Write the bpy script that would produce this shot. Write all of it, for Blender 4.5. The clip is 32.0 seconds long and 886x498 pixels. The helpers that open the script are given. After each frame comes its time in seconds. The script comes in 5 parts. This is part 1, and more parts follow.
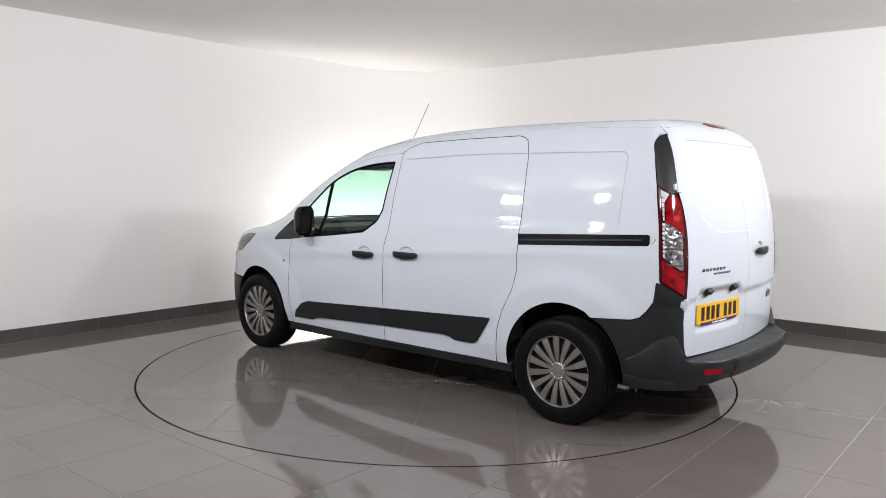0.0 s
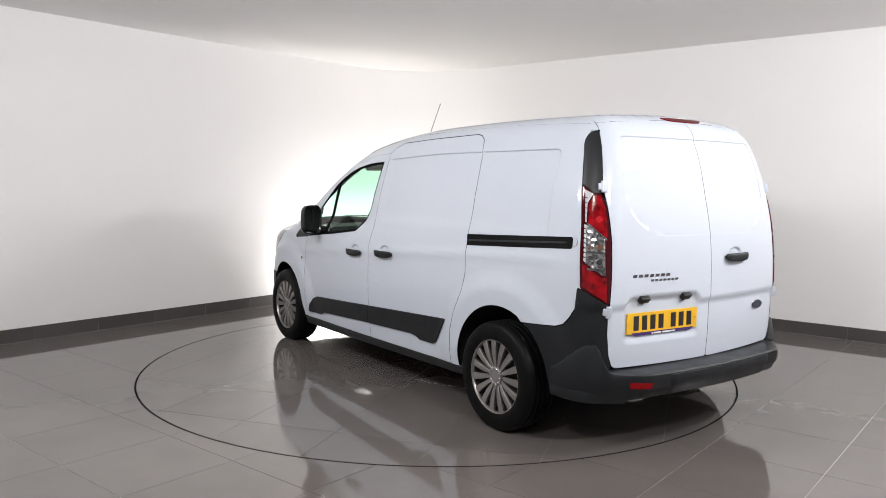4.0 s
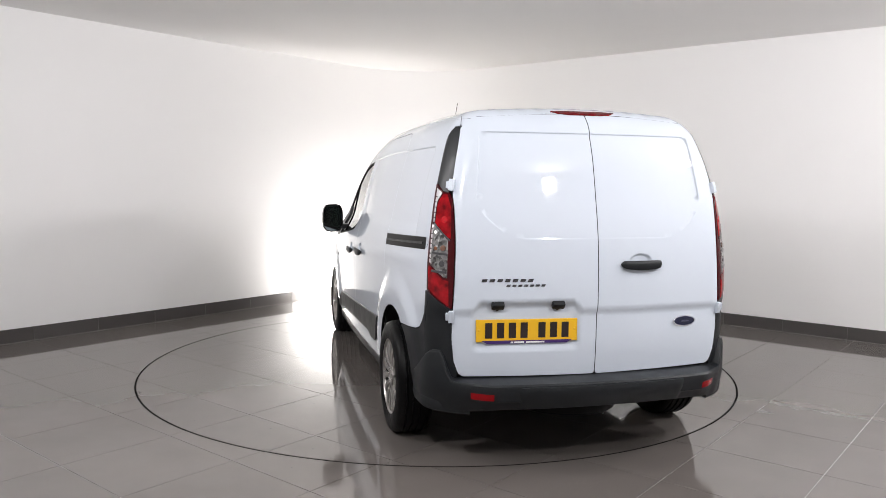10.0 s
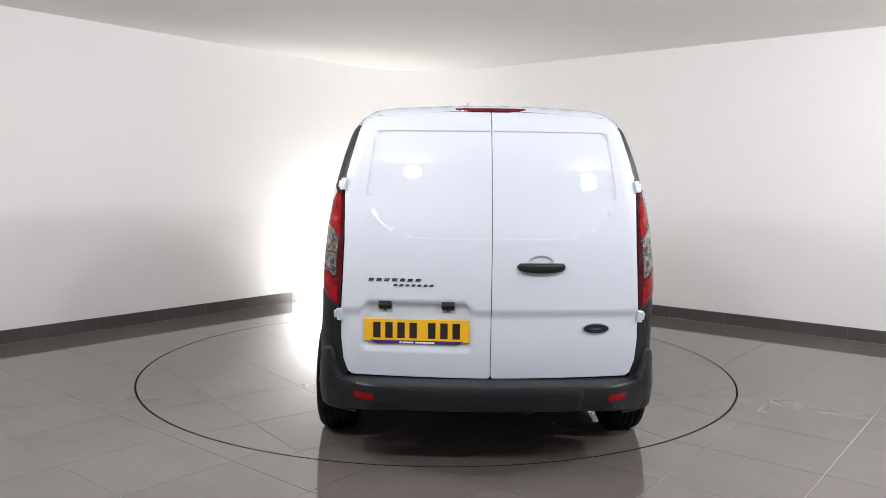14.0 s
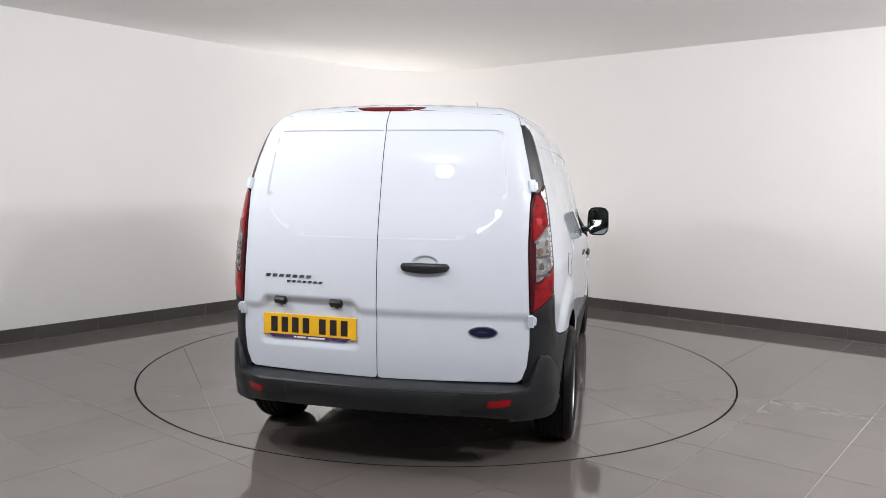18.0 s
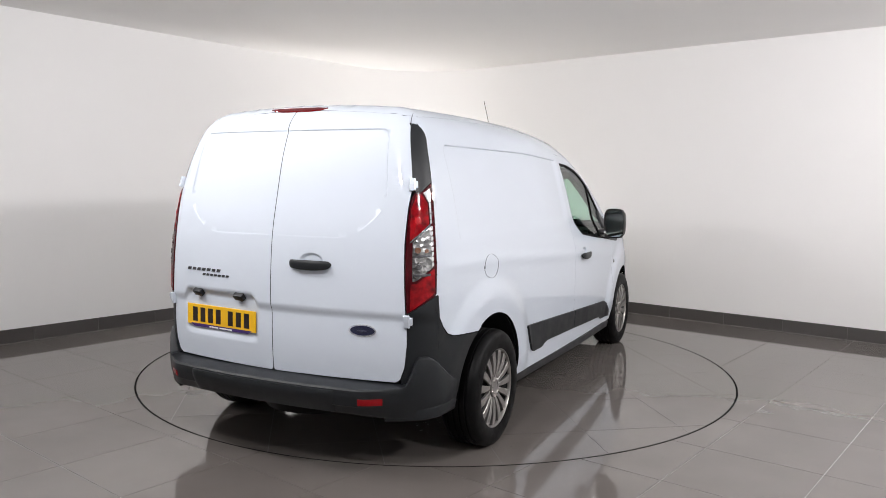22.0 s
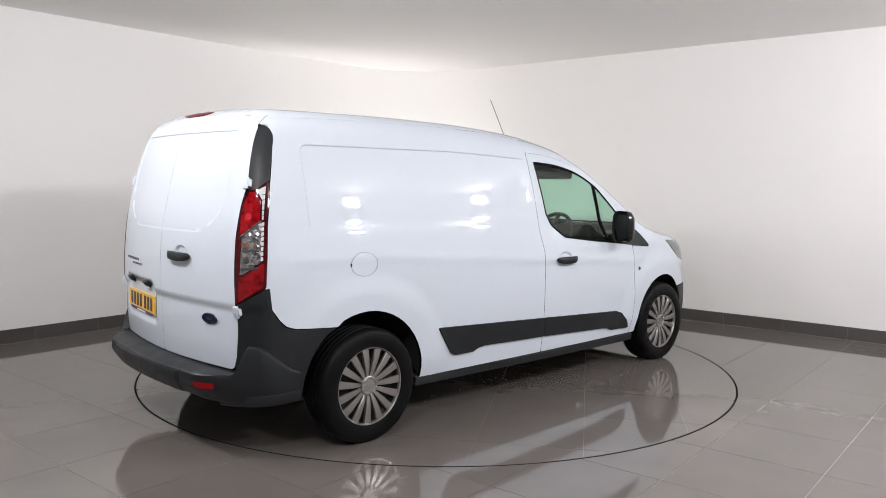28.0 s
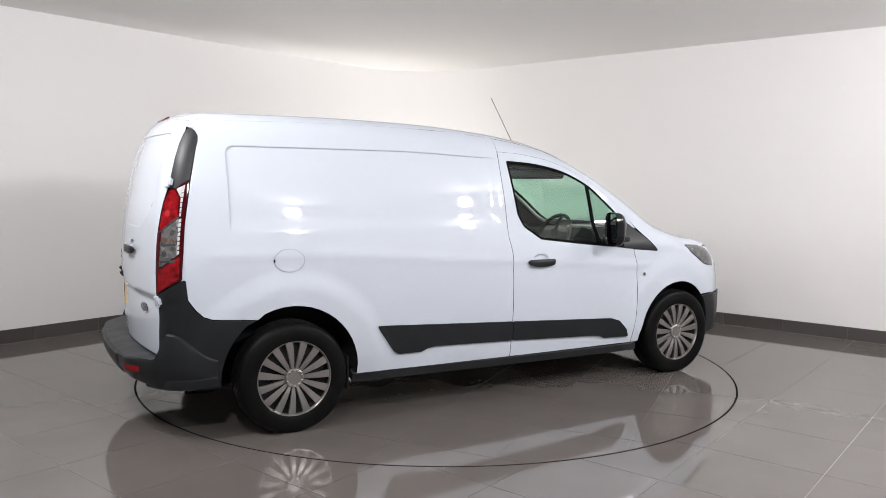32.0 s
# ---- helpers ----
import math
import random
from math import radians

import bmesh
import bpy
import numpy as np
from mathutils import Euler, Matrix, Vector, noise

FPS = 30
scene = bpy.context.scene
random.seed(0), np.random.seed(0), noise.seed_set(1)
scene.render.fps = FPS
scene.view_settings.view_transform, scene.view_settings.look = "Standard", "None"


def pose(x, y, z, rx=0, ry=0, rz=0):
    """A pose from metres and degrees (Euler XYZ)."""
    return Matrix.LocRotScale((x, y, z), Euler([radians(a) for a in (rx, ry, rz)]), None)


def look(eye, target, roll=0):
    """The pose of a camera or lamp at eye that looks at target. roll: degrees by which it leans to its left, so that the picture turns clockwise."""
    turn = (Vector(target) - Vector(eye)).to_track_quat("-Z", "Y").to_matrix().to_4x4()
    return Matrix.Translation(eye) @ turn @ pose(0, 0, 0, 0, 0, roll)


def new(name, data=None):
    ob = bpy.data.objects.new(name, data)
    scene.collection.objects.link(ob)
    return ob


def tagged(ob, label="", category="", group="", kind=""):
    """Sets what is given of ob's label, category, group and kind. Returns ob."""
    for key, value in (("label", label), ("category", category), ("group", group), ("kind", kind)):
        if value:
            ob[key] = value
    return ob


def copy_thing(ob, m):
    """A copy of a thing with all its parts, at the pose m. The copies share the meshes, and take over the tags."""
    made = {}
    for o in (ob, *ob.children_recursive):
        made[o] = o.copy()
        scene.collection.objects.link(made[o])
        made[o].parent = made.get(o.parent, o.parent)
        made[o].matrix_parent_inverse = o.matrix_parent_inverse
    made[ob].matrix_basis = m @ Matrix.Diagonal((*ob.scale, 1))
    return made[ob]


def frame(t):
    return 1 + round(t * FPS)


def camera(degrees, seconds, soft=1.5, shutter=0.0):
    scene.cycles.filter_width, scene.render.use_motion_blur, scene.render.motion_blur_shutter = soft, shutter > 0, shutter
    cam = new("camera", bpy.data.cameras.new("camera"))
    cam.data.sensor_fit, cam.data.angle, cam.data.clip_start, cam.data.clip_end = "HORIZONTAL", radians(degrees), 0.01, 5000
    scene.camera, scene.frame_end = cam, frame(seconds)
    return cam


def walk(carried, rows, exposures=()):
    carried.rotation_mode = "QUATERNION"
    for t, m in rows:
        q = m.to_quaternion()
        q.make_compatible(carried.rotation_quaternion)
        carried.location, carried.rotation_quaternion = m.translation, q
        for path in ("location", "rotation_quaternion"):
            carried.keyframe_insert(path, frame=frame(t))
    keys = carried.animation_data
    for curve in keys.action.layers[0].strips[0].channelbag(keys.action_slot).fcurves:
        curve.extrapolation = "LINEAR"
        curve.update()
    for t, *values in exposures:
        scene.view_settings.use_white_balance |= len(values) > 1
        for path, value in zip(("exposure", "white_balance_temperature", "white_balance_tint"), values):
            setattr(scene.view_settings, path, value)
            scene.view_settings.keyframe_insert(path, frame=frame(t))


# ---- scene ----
# One still camera watches a white van turn on a tiled turntable in the corner of a white studio.
# Origin: the turntable's axis at floor level. The van's own space: x forward, y to its left.
CLIP = 32.0
cam = camera(60.63, CLIP, soft=0.6)
EYE = Vector((0.0, -6.015, 1.447))
AIM = Vector((0.00608, 0.99611, -0.08793))
still = look(EYE, EYE + AIM, 0.635)
walk(cam, [(0, still), (CLIP, still)], exposures=((0, 0.10), (CLIP, 0.10)))

# ---- light ----
CEIL = 2.892
world = bpy.data.worlds.new("studio_world")
world.use_nodes = True
world.node_tree.nodes["Background"].inputs[0].default_value = (0.5, 0.5, 0.5, 1)
world.node_tree.nodes["Background"].inputs[1].default_value = 0.05
scene.world = world
CORNER_POWER = 76.0
LAMP_Z = 2.70
PANELS = ((-3.3, -1.95, 23), (-2.2, -2.85, 32), (-0.65, -4.45, 33), (2.05, -4.6, 39), (3.5, -2.75, 44), (4.75, -1.2, 38))
LAMP_COLOUR, CORNER_COLOUR = (1.0, 0.980, 0.992), (1.0, 0.965, 0.93)


def area_lamp(name, m, size, power, colour, size_y=None):
    lamp = bpy.data.lights.new(name, "AREA")
    lamp.energy, lamp.color, lamp.size = power, colour, size
    if size_y:
        lamp.shape, lamp.size_y = "RECTANGLE", size_y
    ob = new(name, lamp)
    ob.matrix_world = m
    return ob


for px, py, power in PANELS:
    area_lamp("panel_lamp", look((px, py, LAMP_Z), (-px * 0.5, -py * 0.5, 0.35)), 0.19, power, LAMP_COLOUR)
FLOOD = look((-0.90, 3.12, 0.15), (-1.30, 3.68, 0.36))
area_lamp("corner_lamp", FLOOD, 0.46, CORNER_POWER, CORNER_COLOUR, 0.18)


# ---- materials ----
def material(name, base=(0.8, 0.8, 0.8), rough=0.5, metal=0.0, coat=0.0, spec=0.5, vary=0.0, vary_scale=3.0, bump=0.0, bump_scale=200.0,
             rough_vary=0.0, per_object=0.0, coords="Object", emit=0.0):
    m = bpy.data.materials.new(name)
    m.use_nodes = True
    nt = m.node_tree
    b = nt.nodes["Principled BSDF"]
    b.inputs["Base Color"].default_value = (*base, 1)
    b.inputs["Roughness"].default_value, b.inputs["Metallic"].default_value = rough, metal
    b.inputs["Coat Weight"].default_value, b.inputs["Coat Roughness"].default_value = coat, 0.025
    b.inputs["Specular IOR Level"].default_value = spec
    if emit:
        b.inputs["Emission Color"].default_value, b.inputs["Emission Strength"].default_value = (*base, 1), emit
    tc = nt.nodes.new("ShaderNodeTexCoord")

    def noise_node(scale, detail):
        n = nt.nodes.new("ShaderNodeTexNoise")
        n.inputs["Scale"].default_value, n.inputs["Detail"].default_value = scale, detail
        nt.links.new(tc.outputs[coords], n.inputs["Vector"])
        return n

    def ranged(out, lo, hi):
        r = nt.nodes.new("ShaderNodeMapRange")
        nt.links.new(out, r.inputs[0])
        r.inputs[1].default_value, r.inputs[2].default_value, r.inputs[3].default_value, r.inputs[4].default_value = 0.25, 0.75, lo, hi
        return r.outputs[0]

    if vary or per_object:
        hsv = nt.nodes.new("ShaderNodeHueSaturation")
        hsv.inputs["Color"].default_value = (*base, 1)
        value = ranged(noise_node(vary_scale, 6).outputs["Fac"], 1 - vary, 1 + vary)
        if per_object:
            info = nt.nodes.new("ShaderNodeObjectInfo")
            mul = nt.nodes.new("ShaderNodeMath")
            mul.operation = "MULTIPLY"
            r = nt.nodes.new("ShaderNodeMapRange")
            nt.links.new(info.outputs["Random"], r.inputs[0])
            r.inputs[3].default_value, r.inputs[4].default_value = 1 - per_object, 1 + per_object
            nt.links.new(r.outputs[0], mul.inputs[0])
            nt.links.new(value, mul.inputs[1])
            value = mul.outputs[0]
        nt.links.new(value, hsv.inputs["Value"])
        nt.links.new(hsv.outputs["Color"], b.inputs["Base Color"])
    if rough_vary:
        nt.links.new(ranged(noise_node(vary_scale * 2.3, 5).outputs["Fac"], rough - rough_vary, rough + rough_vary), b.inputs["Roughness"])
    if bump:
        bn = nt.nodes.new("ShaderNodeBump")
        bn.inputs["Strength"].default_value, bn.inputs["Distance"].default_value = bump, 0.002
        nt.links.new(noise_node(bump_scale, 4).outputs["Fac"], bn.inputs["Height"])
        nt.links.new(bn.outputs["Normal"], b.inputs["Normal"])
    return m


def glass_material(name, tint, gloss_rough=0.0):
    """A thin tinted pane: what passes is tinted, Fresnel drives the gloss."""
    m = bpy.data.materials.new(name)
    m.use_nodes = True
    nt = m.node_tree
    nt.nodes.clear()
    out, mix = nt.nodes.new("ShaderNodeOutputMaterial"), nt.nodes.new("ShaderNodeMixShader")
    tr, gl, lw = nt.nodes.new("ShaderNodeBsdfTransparent"), nt.nodes.new("ShaderNodeBsdfGlossy"), nt.nodes.new("ShaderNodeLayerWeight")
    power, scale = nt.nodes.new("ShaderNodeMath"), nt.nodes.new("ShaderNodeMath")
    tr.inputs[0].default_value = (*tint, 1)
    gl.inputs["Roughness"].default_value = gloss_rough
    power.operation, scale.operation = "POWER", "MULTIPLY_ADD"
    power.inputs[1].default_value, scale.inputs[1].default_value, scale.inputs[2].default_value = 5.0, 0.92, 0.06
    lw.inputs["Blend"].default_value = 0.5
    nt.links.new(lw.outputs["Facing"], power.inputs[0])
    nt.links.new(power.outputs[0], scale.inputs[0])
    nt.links.new(scale.outputs[0], mix.inputs[0])
    nt.links.new(tr.outputs[0], mix.inputs[1])
    nt.links.new(gl.outputs[0], mix.inputs[2])
    nt.links.new(mix.outputs[0], out.inputs[0])
    return m


PAINT = material("white_car_paint", (0.570, 0.617, 0.684), 0.5, spec=0.2, coat=1.0, vary=0.010, vary_scale=2.0)
BLACK_PLASTIC = material("black_grained_plastic", (0.0100, 0.0115, 0.0135), 0.42, spec=0.36, vary=0.18, vary_scale=5, bump=0.03, bump_scale=700, rough_vary=0.06)
GLOSS_BLACK = material("gloss_black", (0.006, 0.006, 0.007), 0.14, spec=0.4)
# Black rubber round the windows; also stands in for shade in panel gaps.
SEAL_AND_GAP_SHADE = material("rubber_seal_and_gap_shade", (0.003, 0.003, 0.0033), 0.65, spec=0.05)
LINER = material("dark_liner", (0.012, 0.012, 0.013), 0.8, vary=0.3)
BACK_WALL = material("white_unseen_bounce_wall", (0.860, 0.860, 0.862), 0.8, vary=0.03, vary_scale=1.0)
CABIN = material("charcoal_cabin_trim", (0.008, 0.0085, 0.0095), 0.55, vary=0.2, vary_scale=8, bump=0.1, bump_scale=400)
CABIN_GREY = material("grey_headlining", (0.25, 0.25, 0.24), 0.8, vary=0.08)
FABRIC = material("dark_seat_cloth", (0.018, 0.019, 0.023), 0.9, vary=0.3, vary_scale=60, bump=0.2, bump_scale=500)
RUBBER = material("tyre_rubber", (0.0038, 0.0038, 0.0041), 0.48, spec=0.12, vary=0.3, vary_scale=9, bump=0.06, bump_scale=250, rough_vary=0.1)
TRIM_SILVER = material("grey_silver_wheel_paint", (0.36, 0.345, 0.33), 0.30, metal=0.85, vary=0.03, vary_scale=6)
DARK_STEEL = material("dark_steel", (0.02, 0.02, 0.021), 0.6, metal=0.3, vary=0.3, vary_scale=15)
CHROME = material("chrome", (0.85, 0.85, 0.86), 0.08, metal=1.0)
DARK_CHROME = material("dark_chrome", (0.16, 0.16, 0.17), 0.22, metal=0.9)
RED_LENS = material("red_lens", (0.105, 0.001, 0.003), 0.05, spec=0.35, vary=0.3, vary_scale=50, bump=0.03, bump_scale=60)
MAROON_LENS = material("maroon_lens", (0.045, 0.001, 0.003), 0.06, spec=0.4, vary=0.25, vary_scale=40)
RED_BULB = material("red_bulb_reflector", (0.42, 0.007, 0.012), 0.08, spec=0.5, coat=1.0, vary=0.3, vary_scale=90, bump=0.3, bump_scale=150)
RED_PLAIN = material("red_bumper_reflector_plastic", (0.26, 0.0025, 0.006), 0.08, spec=0.35, vary=0.12, vary_scale=60, bump=0.1, bump_scale=150)
# the lens's highlights and dark depths are put into its uneven red
RED_GLOW = material("bright_red_reflector", (0.21, 0.0022, 0.005), 0.06, spec=0.35, vary=0.75, vary_scale=26, bump=0.25, bump_scale=90)
FACETS = material("faceted_reflector", (0.72, 0.70, 0.66), 0.22, metal=1.0)


def facet_nodes(m, scale, low, high):
    """Cut-glass cells: each tilts the surface; bright and dark glints go into the colour."""
    nt = m.node_tree
    b = nt.nodes["Principled BSDF"]
    tc, vo, ramp, bn = (nt.nodes.new(k) for k in ("ShaderNodeTexCoord", "ShaderNodeTexVoronoi", "ShaderNodeMapRange", "ShaderNodeBump"))
    vo.inputs["Scale"].default_value = scale
    nt.links.new(tc.outputs["Object"], vo.inputs["Vector"])
    sep = nt.nodes.new("ShaderNodeSeparateColor")
    nt.links.new(vo.outputs["Color"], sep.inputs[0])
    nt.links.new(sep.outputs[0], ramp.inputs[0])
    ramp.inputs[3].default_value, ramp.inputs[4].default_value = low, high
    comb = nt.nodes.new("ShaderNodeCombineColor")
    for k in range(3):
        nt.links.new(ramp.outputs[0], comb.inputs[k])
    nt.links.new(comb.outputs[0], b.inputs["Base Color"])
    bn.inputs["Strength"].default_value, bn.inputs["Distance"].default_value = 0.8, 0.005
    nt.links.new(vo.outputs["Distance"], bn.inputs["Height"])
    nt.links.new(bn.outputs["Normal"], b.inputs["Normal"])


facet_nodes(FACETS, 46.0, 0.16, 0.52)
LAMP_GREY = material("smoked_headlamp_lens", (0.085, 0.088, 0.092), 0.12, coat=1.0, vary=0.55, vary_scale=22)
CLEAR_WHITE = material("bright_clear_plastic", (0.55, 0.55, 0.56), 0.12, coat=1.0, vary=0.15, vary_scale=60)
AMBER = material("amber_bulb", (0.13, 0.055, 0.03), 0.25, coat=1.0)
GLASS = glass_material("green_tinted_glass", (0.68, 0.90, 0.79))
MIRROR = material("mirror_glass", (0.36, 0.40, 0.40), 0.02, metal=1.0)
YELLOW = material("yellow_plate", (0.80, 0.45, 0.012), 0.32, coat=0.4, vary=0.03, vary_scale=20)
INK = material("black_print", (0.02, 0.012, 0.012), 0.4)
PURPLE = material("purple_print", (0.05, 0.02, 0.13), 0.4)
WHITE_PRINT = material("white_print", (0.8, 0.8, 0.8), 0.4)
NAVY = material("navy_enamel", (0.004, 0.007, 0.035), 0.2, coat=0.3)
WALL = material("white_wall_paint", (0.860, 0.852, 0.840), 0.75, vary=0.012, vary_scale=0.9, bump=0.05, bump_scale=180)
CEILING = material("white_ceiling_paint", (0.860, 0.848, 0.838), 0.85, vary=0.015, vary_scale=0.8, bump=0.04, bump_scale=150)
TILE = material("grey_polished_tile", (0.143, 0.127, 0.118), 0.06, spec=0.80, vary=0.07, vary_scale=2.2, rough_vary=0.02, per_object=0.035, bump=0.012, bump_scale=60, coords="Object")
SKIRT = material("dark_grey_skirting_tile", (0.082, 0.075, 0.071), 0.30, vary=0.06, vary_scale=2, per_object=0.06, rough_vary=0.03)
GROUT = material("pale_grout", (0.40, 0.385, 0.37), 0.85, vary=0.22, vary_scale=1.1)
JOINT = material("grey_skirting_joint", (0.20, 0.19, 0.18), 0.85, vary=0.3, vary_scale=3.0)
DARK_GROUT = material("dirty_grout", (0.115, 0.104, 0.098), 0.85, vary=0.35, vary_scale=1.6)
GAP_BLACK = material("black_gap_shade", (0.003, 0.003, 0.003), 0.8, spec=0.05)
RAIL_BLACK = material("black_rail_steel", (0.002, 0.002, 0.0023), 0.42, spec=0.12)
LAMP_METAL = material("grey_lamp_metal", (0.35, 0.35, 0.36), 0.4, metal=0.6)


# ---- mesh helpers ----
def mesh_object(name, verts, faces, mat, parent=None, label="", smooth_all=True, normals=None):
    me = bpy.data.meshes.new(name)
    me.from_pydata([tuple(map(float, v)) for v in verts], [], [tuple(int(i) for i in f) for f in faces])
    me.materials.append(mat)
    if smooth_all:
        me.polygons.foreach_set("use_smooth", [True] * len(me.polygons))
    me.update()
    if normals is not None:
        me.normals_split_custom_set_from_vertices([tuple(map(float, n)) for n in normals])
    ob = new(name, me)
    if parent:
        ob.parent = parent
    if label:
        tagged(ob, label)
    return ob


def part(name, bm, mat, parent=None, label="", smooth_all=True, sharp=35):
    me = bpy.data.meshes.new(name)
    bmesh.ops.recalc_face_normals(bm, faces=bm.faces[:])
    if smooth_all:
        for f in bm.faces:
            f.smooth = True
        for e in bm.edges:
            if len(e.link_faces) == 2 and e.calc_face_angle(0) > radians(sharp):
                e.smooth = False
    bm.to_mesh(me)
    bm.free()
    me.materials.append(mat)
    ob = new(name, me)
    if parent:
        ob.parent = parent
    if label:
        tagged(ob, label)
    return ob


def box(x0, x1, y0, y1, z0, z1, bevel=0.0, segments=2, m=None):
    bm = bmesh.new()
    bmesh.ops.create_cube(bm, size=1)
    for v in bm.verts:
        v.co = Vector((x0 + (x1 - x0) * (v.co.x + 0.5), y0 + (y1 - y0) * (v.co.y + 0.5), z0 + (z1 - z0) * (v.co.z + 0.5)))
    if bevel:
        bmesh.ops.bevel(bm, geom=bm.edges[:], offset=bevel, segments=segments, affect="EDGES", profile=0.6)
    if m:
        bm.transform(m)
    return bm


def lathe(profile, n, m=None, closed=False):
    """Turns (radius, height) points about the z axis."""
    bm = bmesh.new()
    rings = [[bm.verts.new((r * math.cos(2 * math.pi * k / n), r * math.sin(2 * math.pi * k / n), h)) for k in range(n)] for r, h in profile]
    pairs = list(zip(rings, rings[1:])) + ([(rings[-1], rings[0])] if closed else [])
    for a, b in pairs:
        for k in range(n):
            bm.faces.new((a[k], a[(k + 1) % n], b[(k + 1) % n], b[k]))
    if not closed:
        for ring, (r, h) in ((rings[0], profile[0]), (rings[-1], profile[-1])):
            if r > 1e-5:
                bm.faces.new(ring)
    if m:
        bm.transform(m)
    return bm


def tube(points, radius, n=10):
    bm = bmesh.new()
    rings = []
    for i, p in enumerate(points):
        p = Vector(p)
        a, b = Vector(points[max(i - 1, 0)]), Vector(points[min(i + 1, len(points) - 1)])
        q = (b - a).to_track_quat("Z", "Y")
        rings.append([bm.verts.new(p + q @ Vector((radius * math.cos(2 * math.pi * k / n), radius * math.sin(2 * math.pi * k / n), 0))) for k in range(n)])
    for a, b in zip(rings, rings[1:]):
        for k in range(n):
            bm.faces.new((a[k], a[(k + 1) % n], b[(k + 1) % n], b[k]))
    bm.faces.new(rings[0])
    bm.faces.new(rings[-1])
    return bm


def prism(outline, z0, z1, m=None, bevel=0.0):
    bm = bmesh.new()
    f = bm.faces.new([bm.verts.new((x, y, z0)) for x, y in outline])
    up = bmesh.ops.extrude_face_region(bm, geom=[f])
    bmesh.ops.translate(bm, verts=[v for v in up["geom"] if isinstance(v, bmesh.types.BMVert)], vec=(0, 0, z1 - z0))
    if bevel:
        bmesh.ops.bevel(bm, geom=bm.edges[:], offset=bevel, segments=2, affect="EDGES")
    if m:
        bm.transform(m)
    return bm


# ---- the van's skin as one smooth form ----
def curve(xs, ys):
    """A smooth curve through the given points."""
    xs, ys = np.array(xs, float), np.array(ys, float)
    h = np.diff(xs); s = np.diff(ys) / h
    m = np.concatenate([[s[0]], (s[:-1] * h[1:] + s[1:] * h[:-1]) / (h[:-1] + h[1:]), [s[-1]]])
    def f(x):
        x = np.clip(x, xs[0], xs[-1]); i = np.clip(np.searchsorted(xs, x) - 1, 0, len(h) - 1)
        t = (x - xs[i]) / h[i]
        return ((1 + 2 * t) * (1 - t) ** 2 * ys[i] + t * (1 - t) ** 2 * h[i] * m[i] + t * t * (3 - 2 * t) * ys[i + 1] + t * t * (t - 1) * h[i] * m[i + 1])
    return f
def smooth(a, b, x):
    t = np.clip((x - a) / (b - a), 0, 1); return t * t * (3 - 2 * t)
XF, XR, ZW, RW = 1.497, -1.555, 0.318, 0.33
side_w = curve((.15, .25, .40, .60, .85, .97, 1.05, 1.15, 1.30, 1.45, 1.58, 1.70, 1.80, 1.95), (.850, .868, .885, .896, .899, .896, .888, .872, .843, .807, .770, .728, .684, .600))
side_t = curve((-2.5, -2.2, -1.9, -1.5, -1.1, .8, 1.2, 1.6, 1.9, 2.2, 2.5), (-.085, -.055, -.025, -.005, 0, 0, -.012, -.040, -.100, -.21, -.36))
rear_x = curve((.2, .45, .60, .80, 1.03, 1.20, 1.43, 1.60, 1.75, 1.84, 1.95), (-2.325, -2.335, -2.345, -2.345, -2.338, -2.322, -2.280, -2.235, -2.172, -2.125, -2.05))
roof_z = curve((-2.5, -2.1, -1.6, -1.0, -.4, .1, .35, .6, .85, 1.1, 1.35, 1.5, 1.62, 1.8, 2.0, 2.15, 2.3, 2.45), (1.803, 1.840, 1.853, 1.852, 1.828, 1.770, 1.714, 1.618, 1.490, 1.335, 1.170, 1.115, 1.085, 1.055, 1.00, .93, .80, .5))
front_x = curve((.1, .3, .5, .7, .9, 1.1, 1.4), (2.31, 2.37, 2.38, 2.35, 2.27, 2.15, 2.05))
def rrect(x, z, x0, x1, z0, z1, r):
    dx = np.abs(x - (x0 + x1) / 2) - (x1 - x0) / 2 + r; dz = np.abs(z - (z0 + z1) / 2) - (z1 - z0) / 2 + r
    return np.hypot(np.maximum(dx, 0), np.maximum(dz, 0)) + np.minimum(np.maximum(dx, dz), 0) - r
def half_width(x, z):
    w = side_w(z) + side_t(x) * (0.55 + 0.45 * smooth(1.5, .9, z)) - .06 * smooth(-.6, 1.0, x) * smooth(.98, 1.2, z)
    for xc in (XF, XR):
        r = np.hypot(x - xc, z - ZW)
        w = w + .019 * smooth(.64, .50, r) * smooth(.2, .42, z)
    crease = np.interp(x, (-2.1, -1.4, -.1, 1.05), (1.033, 1.022, .937, .856))
    w = w + .005 * np.exp(-((z - crease) / .035) ** 2) * smooth(-2.15, -1.9, x) * smooth(1.35, 1.0, x)
    top = 1.640 - .028 * smooth(-.9, 0, x)
    return w - .009 * smooth(0, .010, -rrect(x, z, -1.895, -.075, .9, top, .05)) * smooth(1.14, 1.24, z) * (1 - smooth(-.20, -.085, x))
def rounded(a, b, r):
    u, v = np.maximum(a + r, 0), np.maximum(b + r, 0)
    return np.where((a > -r) | (b > -r), np.hypot(u, v) - r + np.minimum(np.maximum(a, b) + r, 0), np.maximum(a, b))
CUPS = {"side": (), "rear": ()}
def dish(u, v, where):
    d = 0.0
    for cu, cv in CUPS[where]:
        d = d + .013 * smooth(1.0, .66, np.hypot((u - cu) / .070, (v - cv) / .040))
    return d
